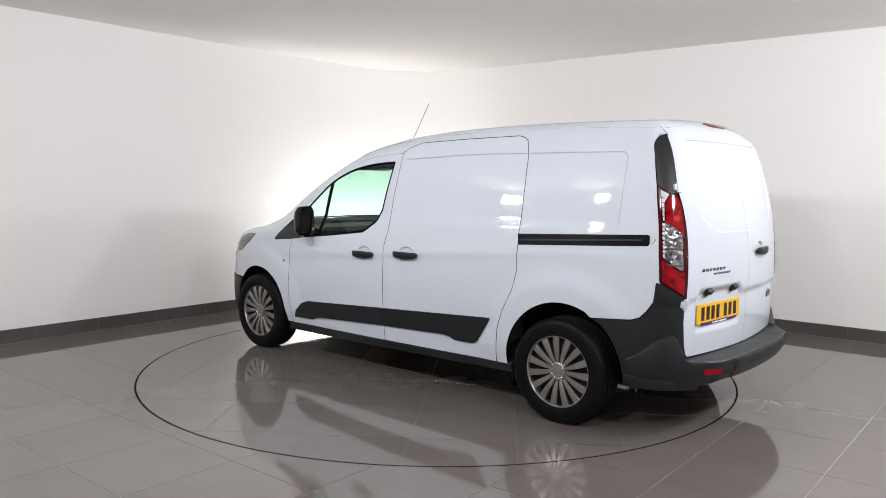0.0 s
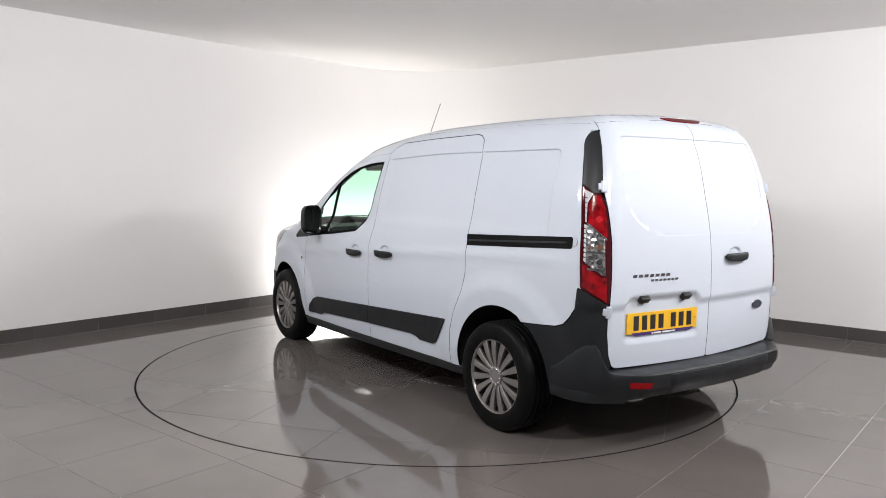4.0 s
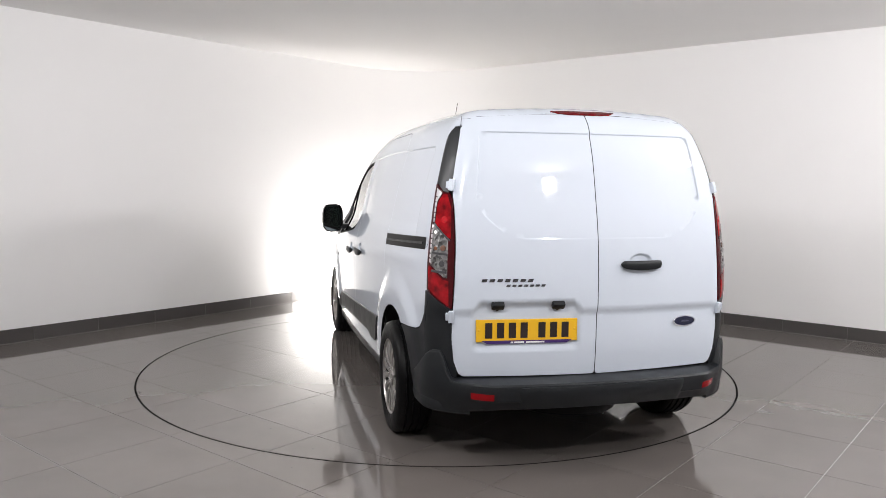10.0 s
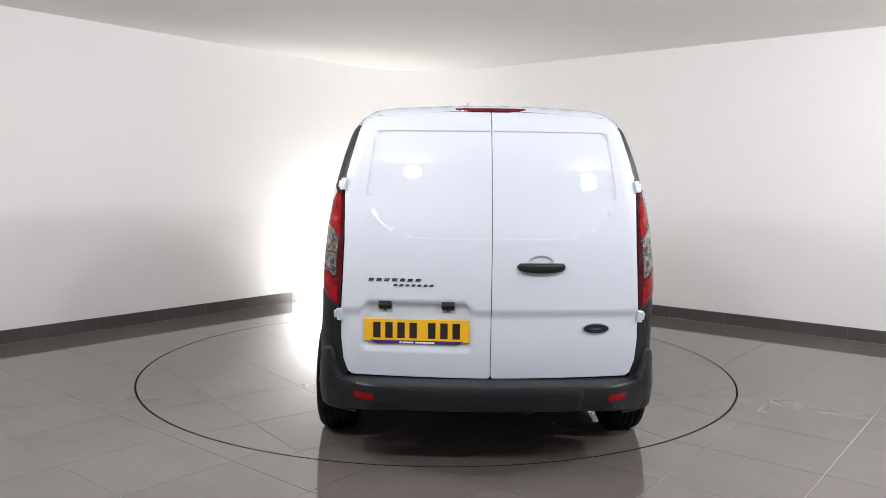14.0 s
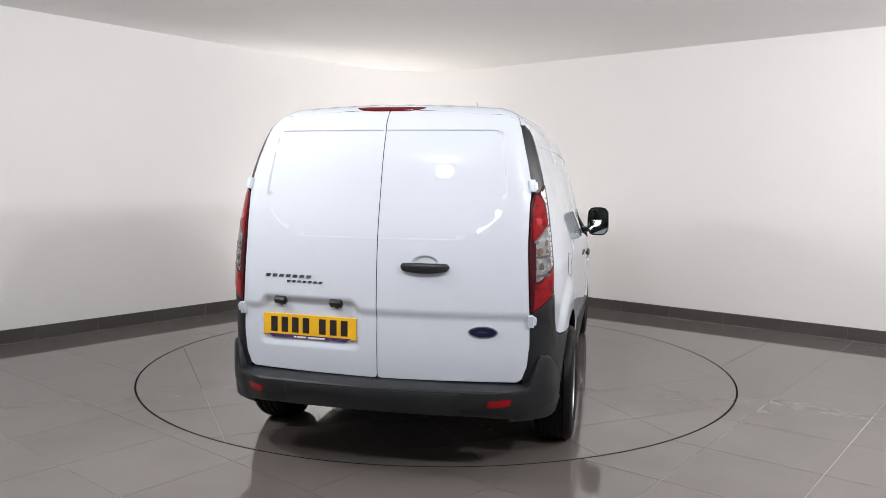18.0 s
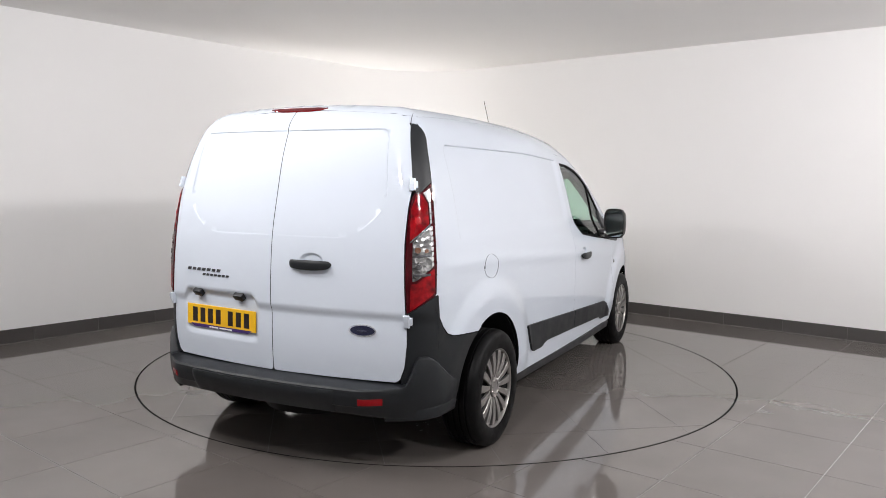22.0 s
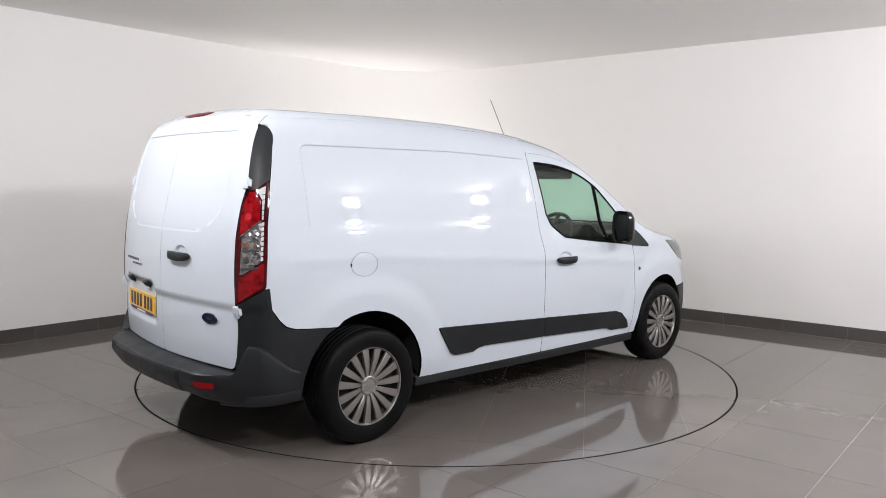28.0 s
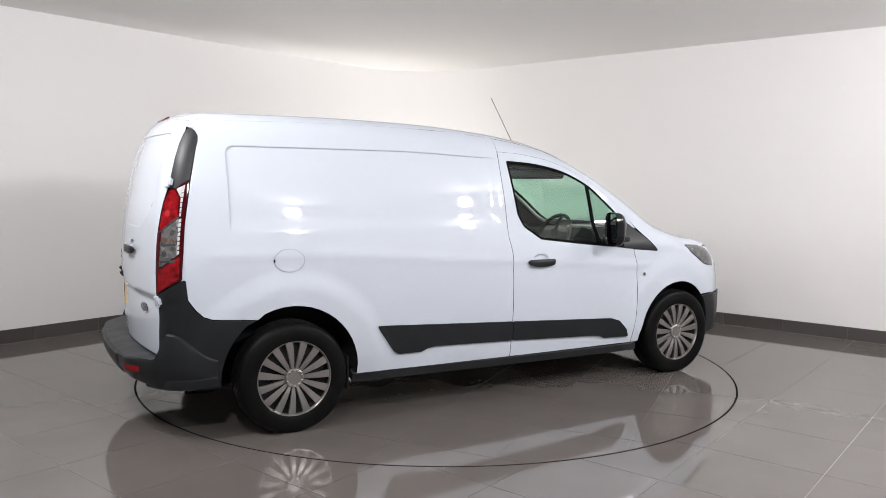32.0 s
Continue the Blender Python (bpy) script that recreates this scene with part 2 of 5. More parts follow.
def body(x, y, z):
    """Signed distance, about, to the van's painted skin."""
    ay = np.abs(y)
    side = (ay - half_width(x, z) + dish(x, z, "side")) * .97
    lean = ay - .12 * (1.6 - z)
    stamp = rounded(rrect(lean, z, -.60, .60, 1.168, 1.706, .035), (ay - .64) * .684 - (z - 1.33) * .73, .07)
    plate = smooth(.66, .60, y) * smooth(.08, .13, y)
    ledge = .825 + .043 * plate
    tuck = (.014 + .012 * plate * smooth(.60, .645, z)) * (1 - smooth(ledge - .045, ledge, z))
    rear = rear_x(z) + .13 * y * y + .009 * smooth(0, .009, -stamp) * (.14 + .86 * smooth(1.17, 1.40, z)) + tuck + dish(y, z, "rear") - x
    front = (x - front_x(z) + .42 * ay ** 2.2) * .8
    slope = (roof_z(x + .01) - roof_z(x - .01)) / .02
    roof = (z - roof_z(x) + .072 * y * y) / np.sqrt(1 + slope * slope)
    d = rounded(side, rear, .12)
    d = rounded(d, front, .12)
    return rounded(d, roof, .105)
def march(o, w, k0, k1, n=90):
    """First crossing of rays o + k w with the skin."""
    w = np.atleast_2d(w)
    o = np.broadcast_to(np.atleast_2d(o), w.shape)
    k, live = np.full(len(w), float(k0)), np.arange(len(w))
    for _ in range(n):
        p = o[live] + k[live, None] * w[live]
        d = body(p[:, 0], p[:, 1], p[:, 2])
        k[live] += d * 0.8
        live = live[(np.abs(d) > 2e-5) & (k[live] < k1)]
        if not len(live):
            break
    p = o + k[:, None] * w
    p[k > k1] = np.nan
    return p


def gradient(p):
    e, g = 2e-4, np.empty_like(p)
    for i in range(3):
        d = np.zeros(3)
        d[i] = e
        a, b = p + d, p - d
        g[:, i] = body(a[:, 0], a[:, 1], a[:, 2]) - body(b[:, 0], b[:, 1], b[:, 2])
    return g / np.maximum(np.linalg.norm(g, axis=1), 1e-12)[:, None]


def settle(p):
    """Moves points along the form's slope onto the skin."""
    for _ in range(12):
        p = p - gradient(p) * body(p[:, 0], p[:, 1], p[:, 2])[:, None] * 0.9
    return p


Q = math.sqrt(0.5)
# each view: the plane's origin, its two axes, and the way in
VIEWS = {"left": ((0, 1.6, 0), (1, 0, 0), (0, 0, 1), (0, -1, 0)), "rear": ((-3.0, 0, 0), (0, -1, 0), (0, 0, 1), (1, 0, 0)),
         "top": ((0, 0, 2.6), (1, 0, 0), (0, 1, 0), (0, 0, -1)), "front": ((3.2, 0, 0), (0, 1, 0), (0, 0, 1), (-1, 0, 0)),
         "corner": ((-2.6, 1.6, 0), (Q, Q, 0), (0, 0, 1), (Q, -Q, 0)), "nose": ((2.9, 1.6, 0), (Q, -Q, 0), (0, 0, 1), (-Q, -Q, 0))}


def project(view, flat):
    o, ex, ey, way = (np.array(v, float) for v in VIEWS[view])
    flat = np.asarray(flat, float)
    if view in ("corner", "nose"):
        o = o - ex * (o @ ex)
    start = o + flat[:, :1] * ex + flat[:, 1:] * ey
    return march(start, np.repeat(way[None], len(flat), 0), 0, 4, 90)


def corner_flat(points):
    """Places on the rear corner, given as x, y, z, in the corner view's plane."""
    return [(Q * (x + y), z) for x, y, z in points]


def area2(p):
    return sum(a[0] * b[1] - b[0] * a[1] for a, b in zip(p, p[1:] + p[:1]))


def fillet(pts, r, n=4):
    out = []
    for i, p in enumerate(pts):
        p, a, b = Vector(p), Vector(pts[i - 1]), Vector(pts[(i + 1) % len(pts)])
        u, v = a - p, b - p
        if u.length < 1e-6 or v.length < 1e-6:
            continue
        turn = math.pi - u.angle(v)
        if turn < radians(4) or r <= 0:
            out.append(tuple(p))
            continue
        t = min(r * math.tan(turn / 2), u.length * 0.45, v.length * 0.45)
        s, e = p + u.normalized() * t, p + v.normalized() * t
        for k in range(n + 1):
            w = k / n
            out.append(tuple(s * (1 - w) ** 2 + p * 2 * w * (1 - w) + e * w * w))
    return out


def inset(pts, d):
    if area2(pts) < 0:
        pts = pts[::-1]
    if not d:
        return pts
    out = []
    for i, p in enumerate(pts):
        p, a, b = Vector(p), Vector(pts[i - 1]), Vector(pts[(i + 1) % len(pts)])
        u, v = (p - a).normalized(), (b - p).normalized()
        n = Vector((-u.y - v.y, u.x + v.x))
        n = n.normalized() if n.length > 1e-6 else Vector((-u.y, u.x))
        c = max(n.dot(Vector((-u.y, u.x))), 0.5)
        out.append(tuple(p + n * d / c))
    return out


def densify(pts, step):
    out = []
    for a, b in zip(pts, pts[1:] + pts[:1]):
        n = max(1, math.ceil(math.dist(a, b) / step))
        out += [(a[0] + (b[0] - a[0]) * k / n, a[1] + (b[1] - a[1]) * k / n) for k in range(n)]
    return out


def inside_margin(poly, q):
    """Which points of q lie inside poly, and how far from its edge."""
    poly, q = np.array(poly), np.asarray(q, float)
    a, b = poly, np.roll(poly, -1, 0)
    inside = np.zeros(len(q), bool)
    dist = np.full(len(q), 1e9)
    for (ax, ay), (bx, by) in zip(a, b):
        cross = ((ay > q[:, 1]) != (by > q[:, 1])) & (q[:, 0] < (bx - ax) * (q[:, 1] - ay) / (by - ay + 1e-15) + ax)
        inside ^= cross
        ex, ey = bx - ax, by - ay
        t = np.clip(((q[:, 0] - ax) * ex + (q[:, 1] - ay) * ey) / (ex * ex + ey * ey + 1e-15), 0, 1)
        dist = np.minimum(dist, np.hypot(q[:, 0] - ax - t * ex, q[:, 1] - ay - t * ey))
    return inside, dist


from mathutils.geometry import delaunay_2d_cdt


def skin(name, outline, mat, parent, view="left", mirror=False, gap=0.0030, lift=0.0, step=0.04, edge=0.025, round_r=0.012, depth=0.016, label="", extra=(), cups=()):
    """A panel of the van's skin with that outline, seen in that view, with its edge turned in."""
    loop = densify(inset(fillet([tuple(p) for p in outline], round_r), gap), edge)
    xs, ys = [p[0] for p in loop], [p[1] for p in loop]
    extra = list(extra)
    for cx, cz in cups:
        for r in (1.06, 1.0, 0.95, 0.88, 0.8, 0.72, 0.62, 0.45, 0.2):
            extra += [(cx + 0.070 * r * math.cos(2 * math.pi * k / 30), cz + 0.040 * r * math.sin(2 * math.pi * k / 30)) for k in range(30 if r > 0.5 else 8)]
    CUPS["rear" if view == "rear" else "side"] = tuple((-cx, cz) if view == "rear" else (cx, cz) for cx, cz in cups)
    grid = [(x + (0.5 * step if j % 2 else 0), y) for j, y in enumerate(np.arange(min(ys), max(ys), step * 0.87)) for x in np.arange(min(xs), max(xs), step)]
    if len(extra):
        near = np.array(extra)
        grid = [q for q in grid if np.min(np.hypot(near[:, 0] - q[0], near[:, 1] - q[1])) > 0.018]
    grid = np.array(grid + [tuple(p) for p in extra])
    ok, dist = inside_margin(loop, grid)
    keep = grid[ok & (dist > np.where(np.arange(len(grid)) < len(grid) - len(extra), 0.45 * step, 0.004))]
    pts = [Vector(p) for p in loop] + [Vector(p) for p in keep]
    n = len(loop)
    v2, _, faces, *_ = delaunay_2d_cdt(pts, [(i, (i + 1) % n) for i in range(n)], [], 1, 1e-6)
    flat = np.array([tuple(v) for v in v2])
    p = project(view, flat)
    nor = gradient(p)
    CUPS["rear"] = CUPS["side"] = ()
    p = p + nor * lift
    faces = [list(f) for f in faces]
    way = np.array(VIEWS[view][3], float)
    a, b, c = (p[faces[len(faces) // 2][k]] for k in range(3))
    if np.cross(b - a, c - a) @ way > 0:
        faces = [f[::-1] for f in faces]
    verts, normals = [tuple(v) for v in p], [tuple(v) for v in nor]
    if depth:
        count = {}
        for f in faces:
            for i, j in zip(f, f[1:] + f[:1]):
                count[(i, j)] = count.get((i, j), 0) + 1
        rim = [(i, j) for (i, j) in count if (j, i) not in count]
        out = {}
        for i, j in rim:
            t = p[j] - p[i]
            o = np.cross(t, nor[i])
            o /= max(np.linalg.norm(o), 1e-9)
            for k in (i, j):
                out[k] = out.get(k, np.zeros(3)) + o
        ids = {}
        for k, o in out.items():
            o = o / max(np.linalg.norm(o), 1e-9)
            base = len(verts)
            b1 = p[k] + o * 0.0012 - nor[k] * 0.0012
            m1 = (nor[k] + o) / np.linalg.norm(nor[k] + o)
            verts += [tuple(b1), tuple(b1 - nor[k] * depth)]
            normals += [tuple(m1), tuple(o)]
            ids[k] = base
        for i, j in rim:
            faces += [[j, i, ids[i], ids[j]]]
        dark = len(faces)
        faces += [[ids[j], ids[i], ids[i] + 1, ids[j] + 1] for i, j in rim]
    if mirror:
        verts = [(x, -y, z) for x, y, z in verts]
        normals = [(x, -y, z) for x, y, z in normals]
        faces = [f[::-1] for f in faces]
    ob = mesh_object(name, verts, faces, mat, parent, label, True, normals)
    if depth and mat is PAINT:
        # shade in the panel gaps is put in as black on the folded edge
        ob.data.materials.append(SEAL_AND_GAP_SHADE)
        for k in range(dark, len(faces)):
            ob.data.polygons[k].material_index = 1
    return ob


def skin_ring(name, outline, width, mat, parent, view="left", mirror=False, lift=0.0, round_r=0.012, edge=0.03, label="", grow=0.0):
    """A band of that width along the inside of an outline on the skin."""
    loop = densify(inset(fillet([tuple(p) for p in outline], round_r), -grow), edge)
    rows = [loop, inset(loop, width * 0.5), inset(loop, width)]
    verts, normals = [], []
    for k, row in enumerate(rows):
        p = project(view, row)
        g = gradient(p)
        verts += [tuple(v) for v in p + g * (lift + (0.002 if k == 1 else 0))]
        normals += [tuple(v) for v in g]
    n = len(loop)
    faces = []
    for k in range(2):
        for i in range(n):
            j = (i + 1) % n
            faces.append([k * n + i, k * n + j, (k + 1) * n + j, (k + 1) * n + i])
    way = np.array(VIEWS[view][3], float)
    a, b, c = (np.array(verts[faces[0][q]]) for q in range(3))
    if np.cross(b - a, c - a) @ way > 0:
        faces = [f[::-1] for f in faces]
    if mirror:
        verts = [(x, -y, z) for x, y, z in verts]
        normals = [(x, -y, z) for x, y, z in normals]
        faces = [f[::-1] for f in faces]
    return mesh_object(name, verts, faces, mat, parent, label, True, normals)


def skin_strip(name, low, high, mat, parent, mirror=False, n=8, lift=0.0, label=""):
    """A panel between two lines of places, laid onto the skin."""
    low, high = np.array(low, float), np.array(high, float)
    rows = [settle(low + (high - low) * k / n) for k in range(n + 1)]
    m = len(low)
    p = np.concatenate(rows)
    nor = gradient(p)
    p = p + nor * lift
    faces = [[k * m + i, k * m + i + 1, (k + 1) * m + i + 1, (k + 1) * m + i] for k in range(n) for i in range(m - 1)]
    if np.cross(p[1] - p[0], p[m] - p[0]) @ nor[0] < 0:
        faces = [f[::-1] for f in faces]
    verts, normals = p, nor
    if mirror:
        verts, normals = p * [1, -1, 1], nor * [1, -1, 1]
        faces = [f[::-1] for f in faces]
    return mesh_object(name, verts, faces, mat, parent, label, True, normals)


def refine(line, step):
    out = []
    for a, b in zip(line, line[1:]):
        n = max(1, math.ceil(math.dist(a, b) / step))
        out += [tuple(np.array(a) + (np.array(b) - np.array(a)) * k / n) for k in range(n)]
    return out + [tuple(line[-1])]


# ---- the room ----
N_LEFT, D_LEFT = Vector((-0.77053, 0.63741, 0)), 3.2177
N_RIGHT, D_RIGHT = Vector((0.63322, 0.77398, 0)), 3.2655
ROOM_U, ROOM_V = 8.3, 9.2


def room(u, v, z=0.0):
    """A place from its distances to the left and the right wall."""
    a, b = D_LEFT - u, D_RIGHT - v
    det = N_LEFT.x * N_RIGHT.y - N_RIGHT.x * N_LEFT.y
    return Vector(((a * N_RIGHT.y - b * N_LEFT.y) / det, (b * N_LEFT.x - a * N_RIGHT.x) / det, z))


def room_box(name, u0, u1, v0, v1, z0, z1, mat, label, kind="structure", parent=None, bevel=0.0):
    bm = bmesh.new()
    low = [bm.verts.new(room(u, v, z0)) for u, v in ((u0, v0), (u1, v0), (u1, v1), (u0, v1))]
    up = [bm.verts.new(room(u, v, z1)) for u, v in ((u0, v0), (u1, v0), (u1, v1), (u0, v1))]
    bm.faces.new(low)
    bm.faces.new(up)
    for k in range(4):
        bm.faces.new((low[k], low[(k + 1) % 4], up[(k + 1) % 4], up[k]))
    if bevel:
        bmesh.ops.bevel(bm, geom=bm.edges[:], offset=bevel, segments=1, affect="EDGES")
    ob = part(name, bm, mat, parent, "" if parent else label, smooth_all=False)
    if not parent:
        tagged(ob, label, name.split("_")[0], kind=kind)
    return ob


room_box("wall_left", -0.2, 0.0, 0.0, ROOM_V, 0, CEIL, WALL, "smooth white painted studio wall")
room_box("wall_right", -0.2, ROOM_U, -0.2, 0.0, 0, CEIL, WALL, "smooth white painted studio wall")
# unseen walls close the room; their white is chosen to bounce fill light
room_box("wall_back_left", 0.0, ROOM_U, ROOM_V, ROOM_V + 0.2, 0, CEIL, BACK_WALL, "unseen plain white wall, bouncing light from behind the viewpoint")
room_box("wall_back_right", ROOM_U, ROOM_U + 0.2, -0.2, ROOM_V + 0.2, 0, CEIL, BACK_WALL, "unseen plain white wall, bouncing light from behind the viewpoint")
room_box("ceiling", -0.2, ROOM_U + 0.2, -0.2, ROOM_V + 0.2, CEIL, CEIL + 0.15, CEILING, "flat off-white painted studio ceiling")
floor = room_box("floor", -0.2, ROOM_U + 0.2, -0.2, ROOM_V + 0.2, -0.2, -0.0022, GROUT, "polished grey porcelain tile floor with pale grout")

# a soft inner corner where the two walls meet
bm = bmesh.new()
RC = 1.10
arc = [(RC - RC * math.cos(a), RC - RC * math.sin(a)) for a in (math.pi / 2 * k / 24 for k in range(25))]
lowr, upr = [bm.verts.new(room(u, v, 0.0)) for u, v in arc], [bm.verts.new(room(u, v, CEIL)) for u, v in arc]
c0, c1 = bm.verts.new(room(-0.05, -0.05, 0)), bm.verts.new(room(-0.05, -0.05, CEIL))
for k in range(24):
    bm.faces.new((lowr[k], lowr[k + 1], upr[k + 1], upr[k]))
    bm.faces.new((lowr[k + 1], lowr[k], c0))
    bm.faces.new((upr[k], upr[k + 1], c1))
bm.faces.new((lowr[0], upr[0], c1, c0))
bm.faces.new((lowr[-1], c0, c1, upr[-1]))
tagged(part("wall_corner", bm, WALL, None, "rounded white corner between the walls"), category="wall", kind="structure")

# ceiling light panels, above and beside the viewpoint
panel_light = None
for px, py, power in PANELS:
    m = look((px, py, LAMP_Z), (-px * 0.5, -py * 0.5, 0.35))
    if panel_light is None:
        panel_light = new("ceiling_light")
        tagged(panel_light, "square white studio light panel hung from the ceiling", "light", "ceiling lights")
        part("housing", box(-0.15, 0.15, -0.15, 0.15, 0.01, 0.05, 0.005), LAMP_METAL, panel_light)
        part("hanger", tube([(0, 0, 0.045), m.inverted() @ Vector((px * 1.02, py * 1.02, CEIL - 0.003))], 0.012), LAMP_METAL, panel_light)
        panel_light.matrix_world = m
    else:
        copy_thing(panel_light, m)
floor_light = new("floor_light")
floor_light.matrix_world = FLOOD
tagged(floor_light, "grey floor flood light aimed up into the corner", "light")
part("housing", box(-0.26, 0.26, -0.105, 0.105, 0.015, 0.065, 0.01), LAMP_METAL, floor_light)
for sx in (-0.25, 0.25):
    top, mid, end = (FLOOD.inverted() @ (FLOOD @ Vector((sx, 0, 0.05)) + Vector((0, dy, dz))) for dy, dz in ((0, -0.02), (-0.04, -0.145), (0.12, -0.145)))
    part("bracket", tube([top, mid, end], 0.010), WHITE_PRINT, floor_light, "white steel foot bracket")

# ---- the van ----
van = new("panel_van")
tagged(van, "white long-wheelbase panel van with black bumpers, parked on a turntable", "van")


def arc(cx, cz, r, a0, a1, n=16):
    return [(cx + r * math.cos(radians(a0 + (a1 - a0) * k / n)), cz + r * math.sin(radians(a0 + (a1 - a0) * k / n))) for k in range(n + 1)]


def flow(points, n=4):
    """A smooth line through the points."""
    p = [2 * np.array(points[0]) - np.array(points[1])] + [np.array(q, float) for q in points] + [2 * np.array(points[-1]) - np.array(points[-2])]
    out = []
    for a, b, c, d in zip(p, p[1:], p[2:], p[3:]):
        out += [tuple(0.5 * (2 * b + (c - a) * t + (2 * a - 5 * b + 4 * c - d) * t * t + (3 * b - a - 3 * c + d) * t ** 3)) for t in (k / n for k in range(n))]
    return out + [tuple(points[-1])]


DOOR_REAR = [(-0.054, 0.285), (-0.046, 0.60), (-0.05, 0.83), (-0.057, 0.99), (-0.076, 1.085), (-0.078, 1.14), (-0.080, 1.35), (-0.087, 1.515), (-0.09, 1.655)]
DOOR_TOP = flow([(0.09, 1.647), (0.319, 1.612), (0.504, 1.557), (0.69, 1.472), (0.86, 1.352), (1.02, 1.215)])
DOOR_FRONT = [(1.013, 0.978), (1.045, 0.875), (1.054, 0.728), (1.049, 0.475), (1.022, 0.28)]
WIN_TOP = flow([(-0.027, 1.594), (0.217, 1.578), (0.453, 1.531), (0.658, 1.444), (0.80, 1.338), (0.97, 1.19)])
WIN_TIP = (1.274, 0.958)
WIN_LOW = [(0.887, 0.992), (0.524, 1.028), (0.187, 1.068), (0.059, 1.154), (0.015, 1.237), (-0.001, 1.387)]
SLIDE_REAR = [(-1.073, 0.293), (-1.082, 0.408), (-1.093, 0.521), (-1.129, 0.636), (-1.195, 0.77), (-1.226, 0.898), (-1.225, 1.039), (-1.222, 1.144), (-1.22, 1.285),
              (-1.211, 1.462), (-1.196, 1.641), (-1.178, 1.714), (-1.139, 1.741)]
SLIDE_TOP = [(-1.09, 1.752), (-0.673, 1.743), (-0.237, 1.727), (-0.141, 1.692), (-0.09, 1.655)]
ROOF_EDGE = 0.652
SIDE_TOP = [(x, float(project("top", [(x, ROOF_EDGE)])[0, 2])) for x in (-0.09, -0.4, -0.8, -1.2, -1.6, -1.85, -2.0)]
SIDE_REAR = [(-2.045, 1.745), (-2.046, 1.70), (-2.041, 1.645), (-2.088, 1.44), (-2.128, 1.21), (-2.143, 1.057), (-2.156, 0.913), (-2.15, 0.835), (-2.085, 0.74),
             (-2.045, 0.70), (-2.0, 0.684), (-1.755, 0.668)]
REAR_ARCH = arc(-1.556, 0.336, 0.398, 122, -5)


def stamp_points():
    """Closer points along the pressed line in the side panels."""
    pts = []
    for d in (-0.003, 0.001, 0.004, 0.007, 0.0105, 0.018):
        for x in np.arange(-1.86, -0.10, 0.02):
            pts.append((x, 1.640 - 0.028 * float(smooth(-0.9, 0, x)) - d))
        for z in np.arange(1.14, 1.60, 0.02):
            pts.append((-1.895 + d, z))
        for a in np.arange(95, 180, 9):
            pts.append((-1.845 + (0.05 - d) * math.cos(radians(a)), 1.590 + (0.05 - d) * math.sin(radians(a))))
    return pts


STAMP = stamp_points()
door_outline = DOOR_REAR + DOOR_TOP + WIN_TOP[::-1] + WIN_LOW[::-1] + DOOR_FRONT
win_outline = WIN_TOP + [WIN_TIP] + WIN_LOW
glass_main = WIN_TOP[:13] + [(0.690, 1.012)] + WIN_LOW[1:]
glass_quarter = [(0.672, 1.445), (0.80, 1.330), (0.93, 1.215), (0.93, 0.992), (0.715, 1.012)]
clad_rear = [(-1.031, 0.576), (-1.015, 0.547), (-0.944, 0.445), (-0.916, 0.406), (-0.884, 0.389), (-0.728, 0.388), (-0.689, 0.406), (-0.629, 0.415), (-0.053, 0.398), (-0.050, 0.527)]
clad_front = [(-0.045, 0.527), (-0.048, 0.398), (0.635, 0.367), (0.704, 0.360), (0.761, 0.338), (0.981, 0.334), (0.956, 0.396), (0.894, 0.457), (0.82, 0.480)]
fender = [(1.022, 0.28), (1.049, 0.475), (1.054, 0.728), (1.045, 0.875), (1.013, 0.975), (1.274, 0.952), (1.12, 1.092), (1.02, 1.20), (1.15, 1.14), (1.30, 1.075), (1.40, 1.03),
          (1.555, 0.995), (1.652, 0.921), (1.81, 0.831), (1.895, 0.810), (1.985, 0.76), (1.985, 0.595)] + arc(XF, 0.33, 0.380, 43, 180)[:-1] + [(1.105, 0.33), (1.10, 0.28)]
front_corner = [(1.97, 0.588), (2.08, 0.575), (2.12, 0.5), (2.10, 0.27), (1.86, 0.25)] + arc(XF, 0.33, 0.380, 0, 41, 8)
sill = [(-1.19, 0.242), (-1.185, 0.298), (-0.054, 0.281), (1.08, 0.272), (1.09, 0.216), (-0.05, 0.228)]

# rim of a rear door: half breadth and height
edge_y = [(y, float(project("top", [(x, y)])[0, 2]) + 0.001) for x, y in ((-2.105, 0.0), (-2.10, 0.35), (-2.09, 0.52), (-2.07, 0.595))] + [(0.640, 1.762), (0.668, 1.72), (0.712, 1.55), (0.737, 1.43), (0.732, 1.32), (0.731, 1.15), (0.739, 0.95), (0.746, 0.82), (0.748, 0.67), (0.737, 0.56),
          (0.712, 0.495), (0.687, 0.480), (0.0, 0.474)]


def door_rim(z):
    """The rear door's rim at that height, in the corner view's plane."""
    low = [(h, y) for y, h in edge_y[4:-2]][::-1]
    y = float(np.interp(z, [h for h, _ in low], [w for _, w in low])) + 0.003
    x = float(project("rear", [(-y, z)])[0, 0])
    return (Q * (x + y), z)


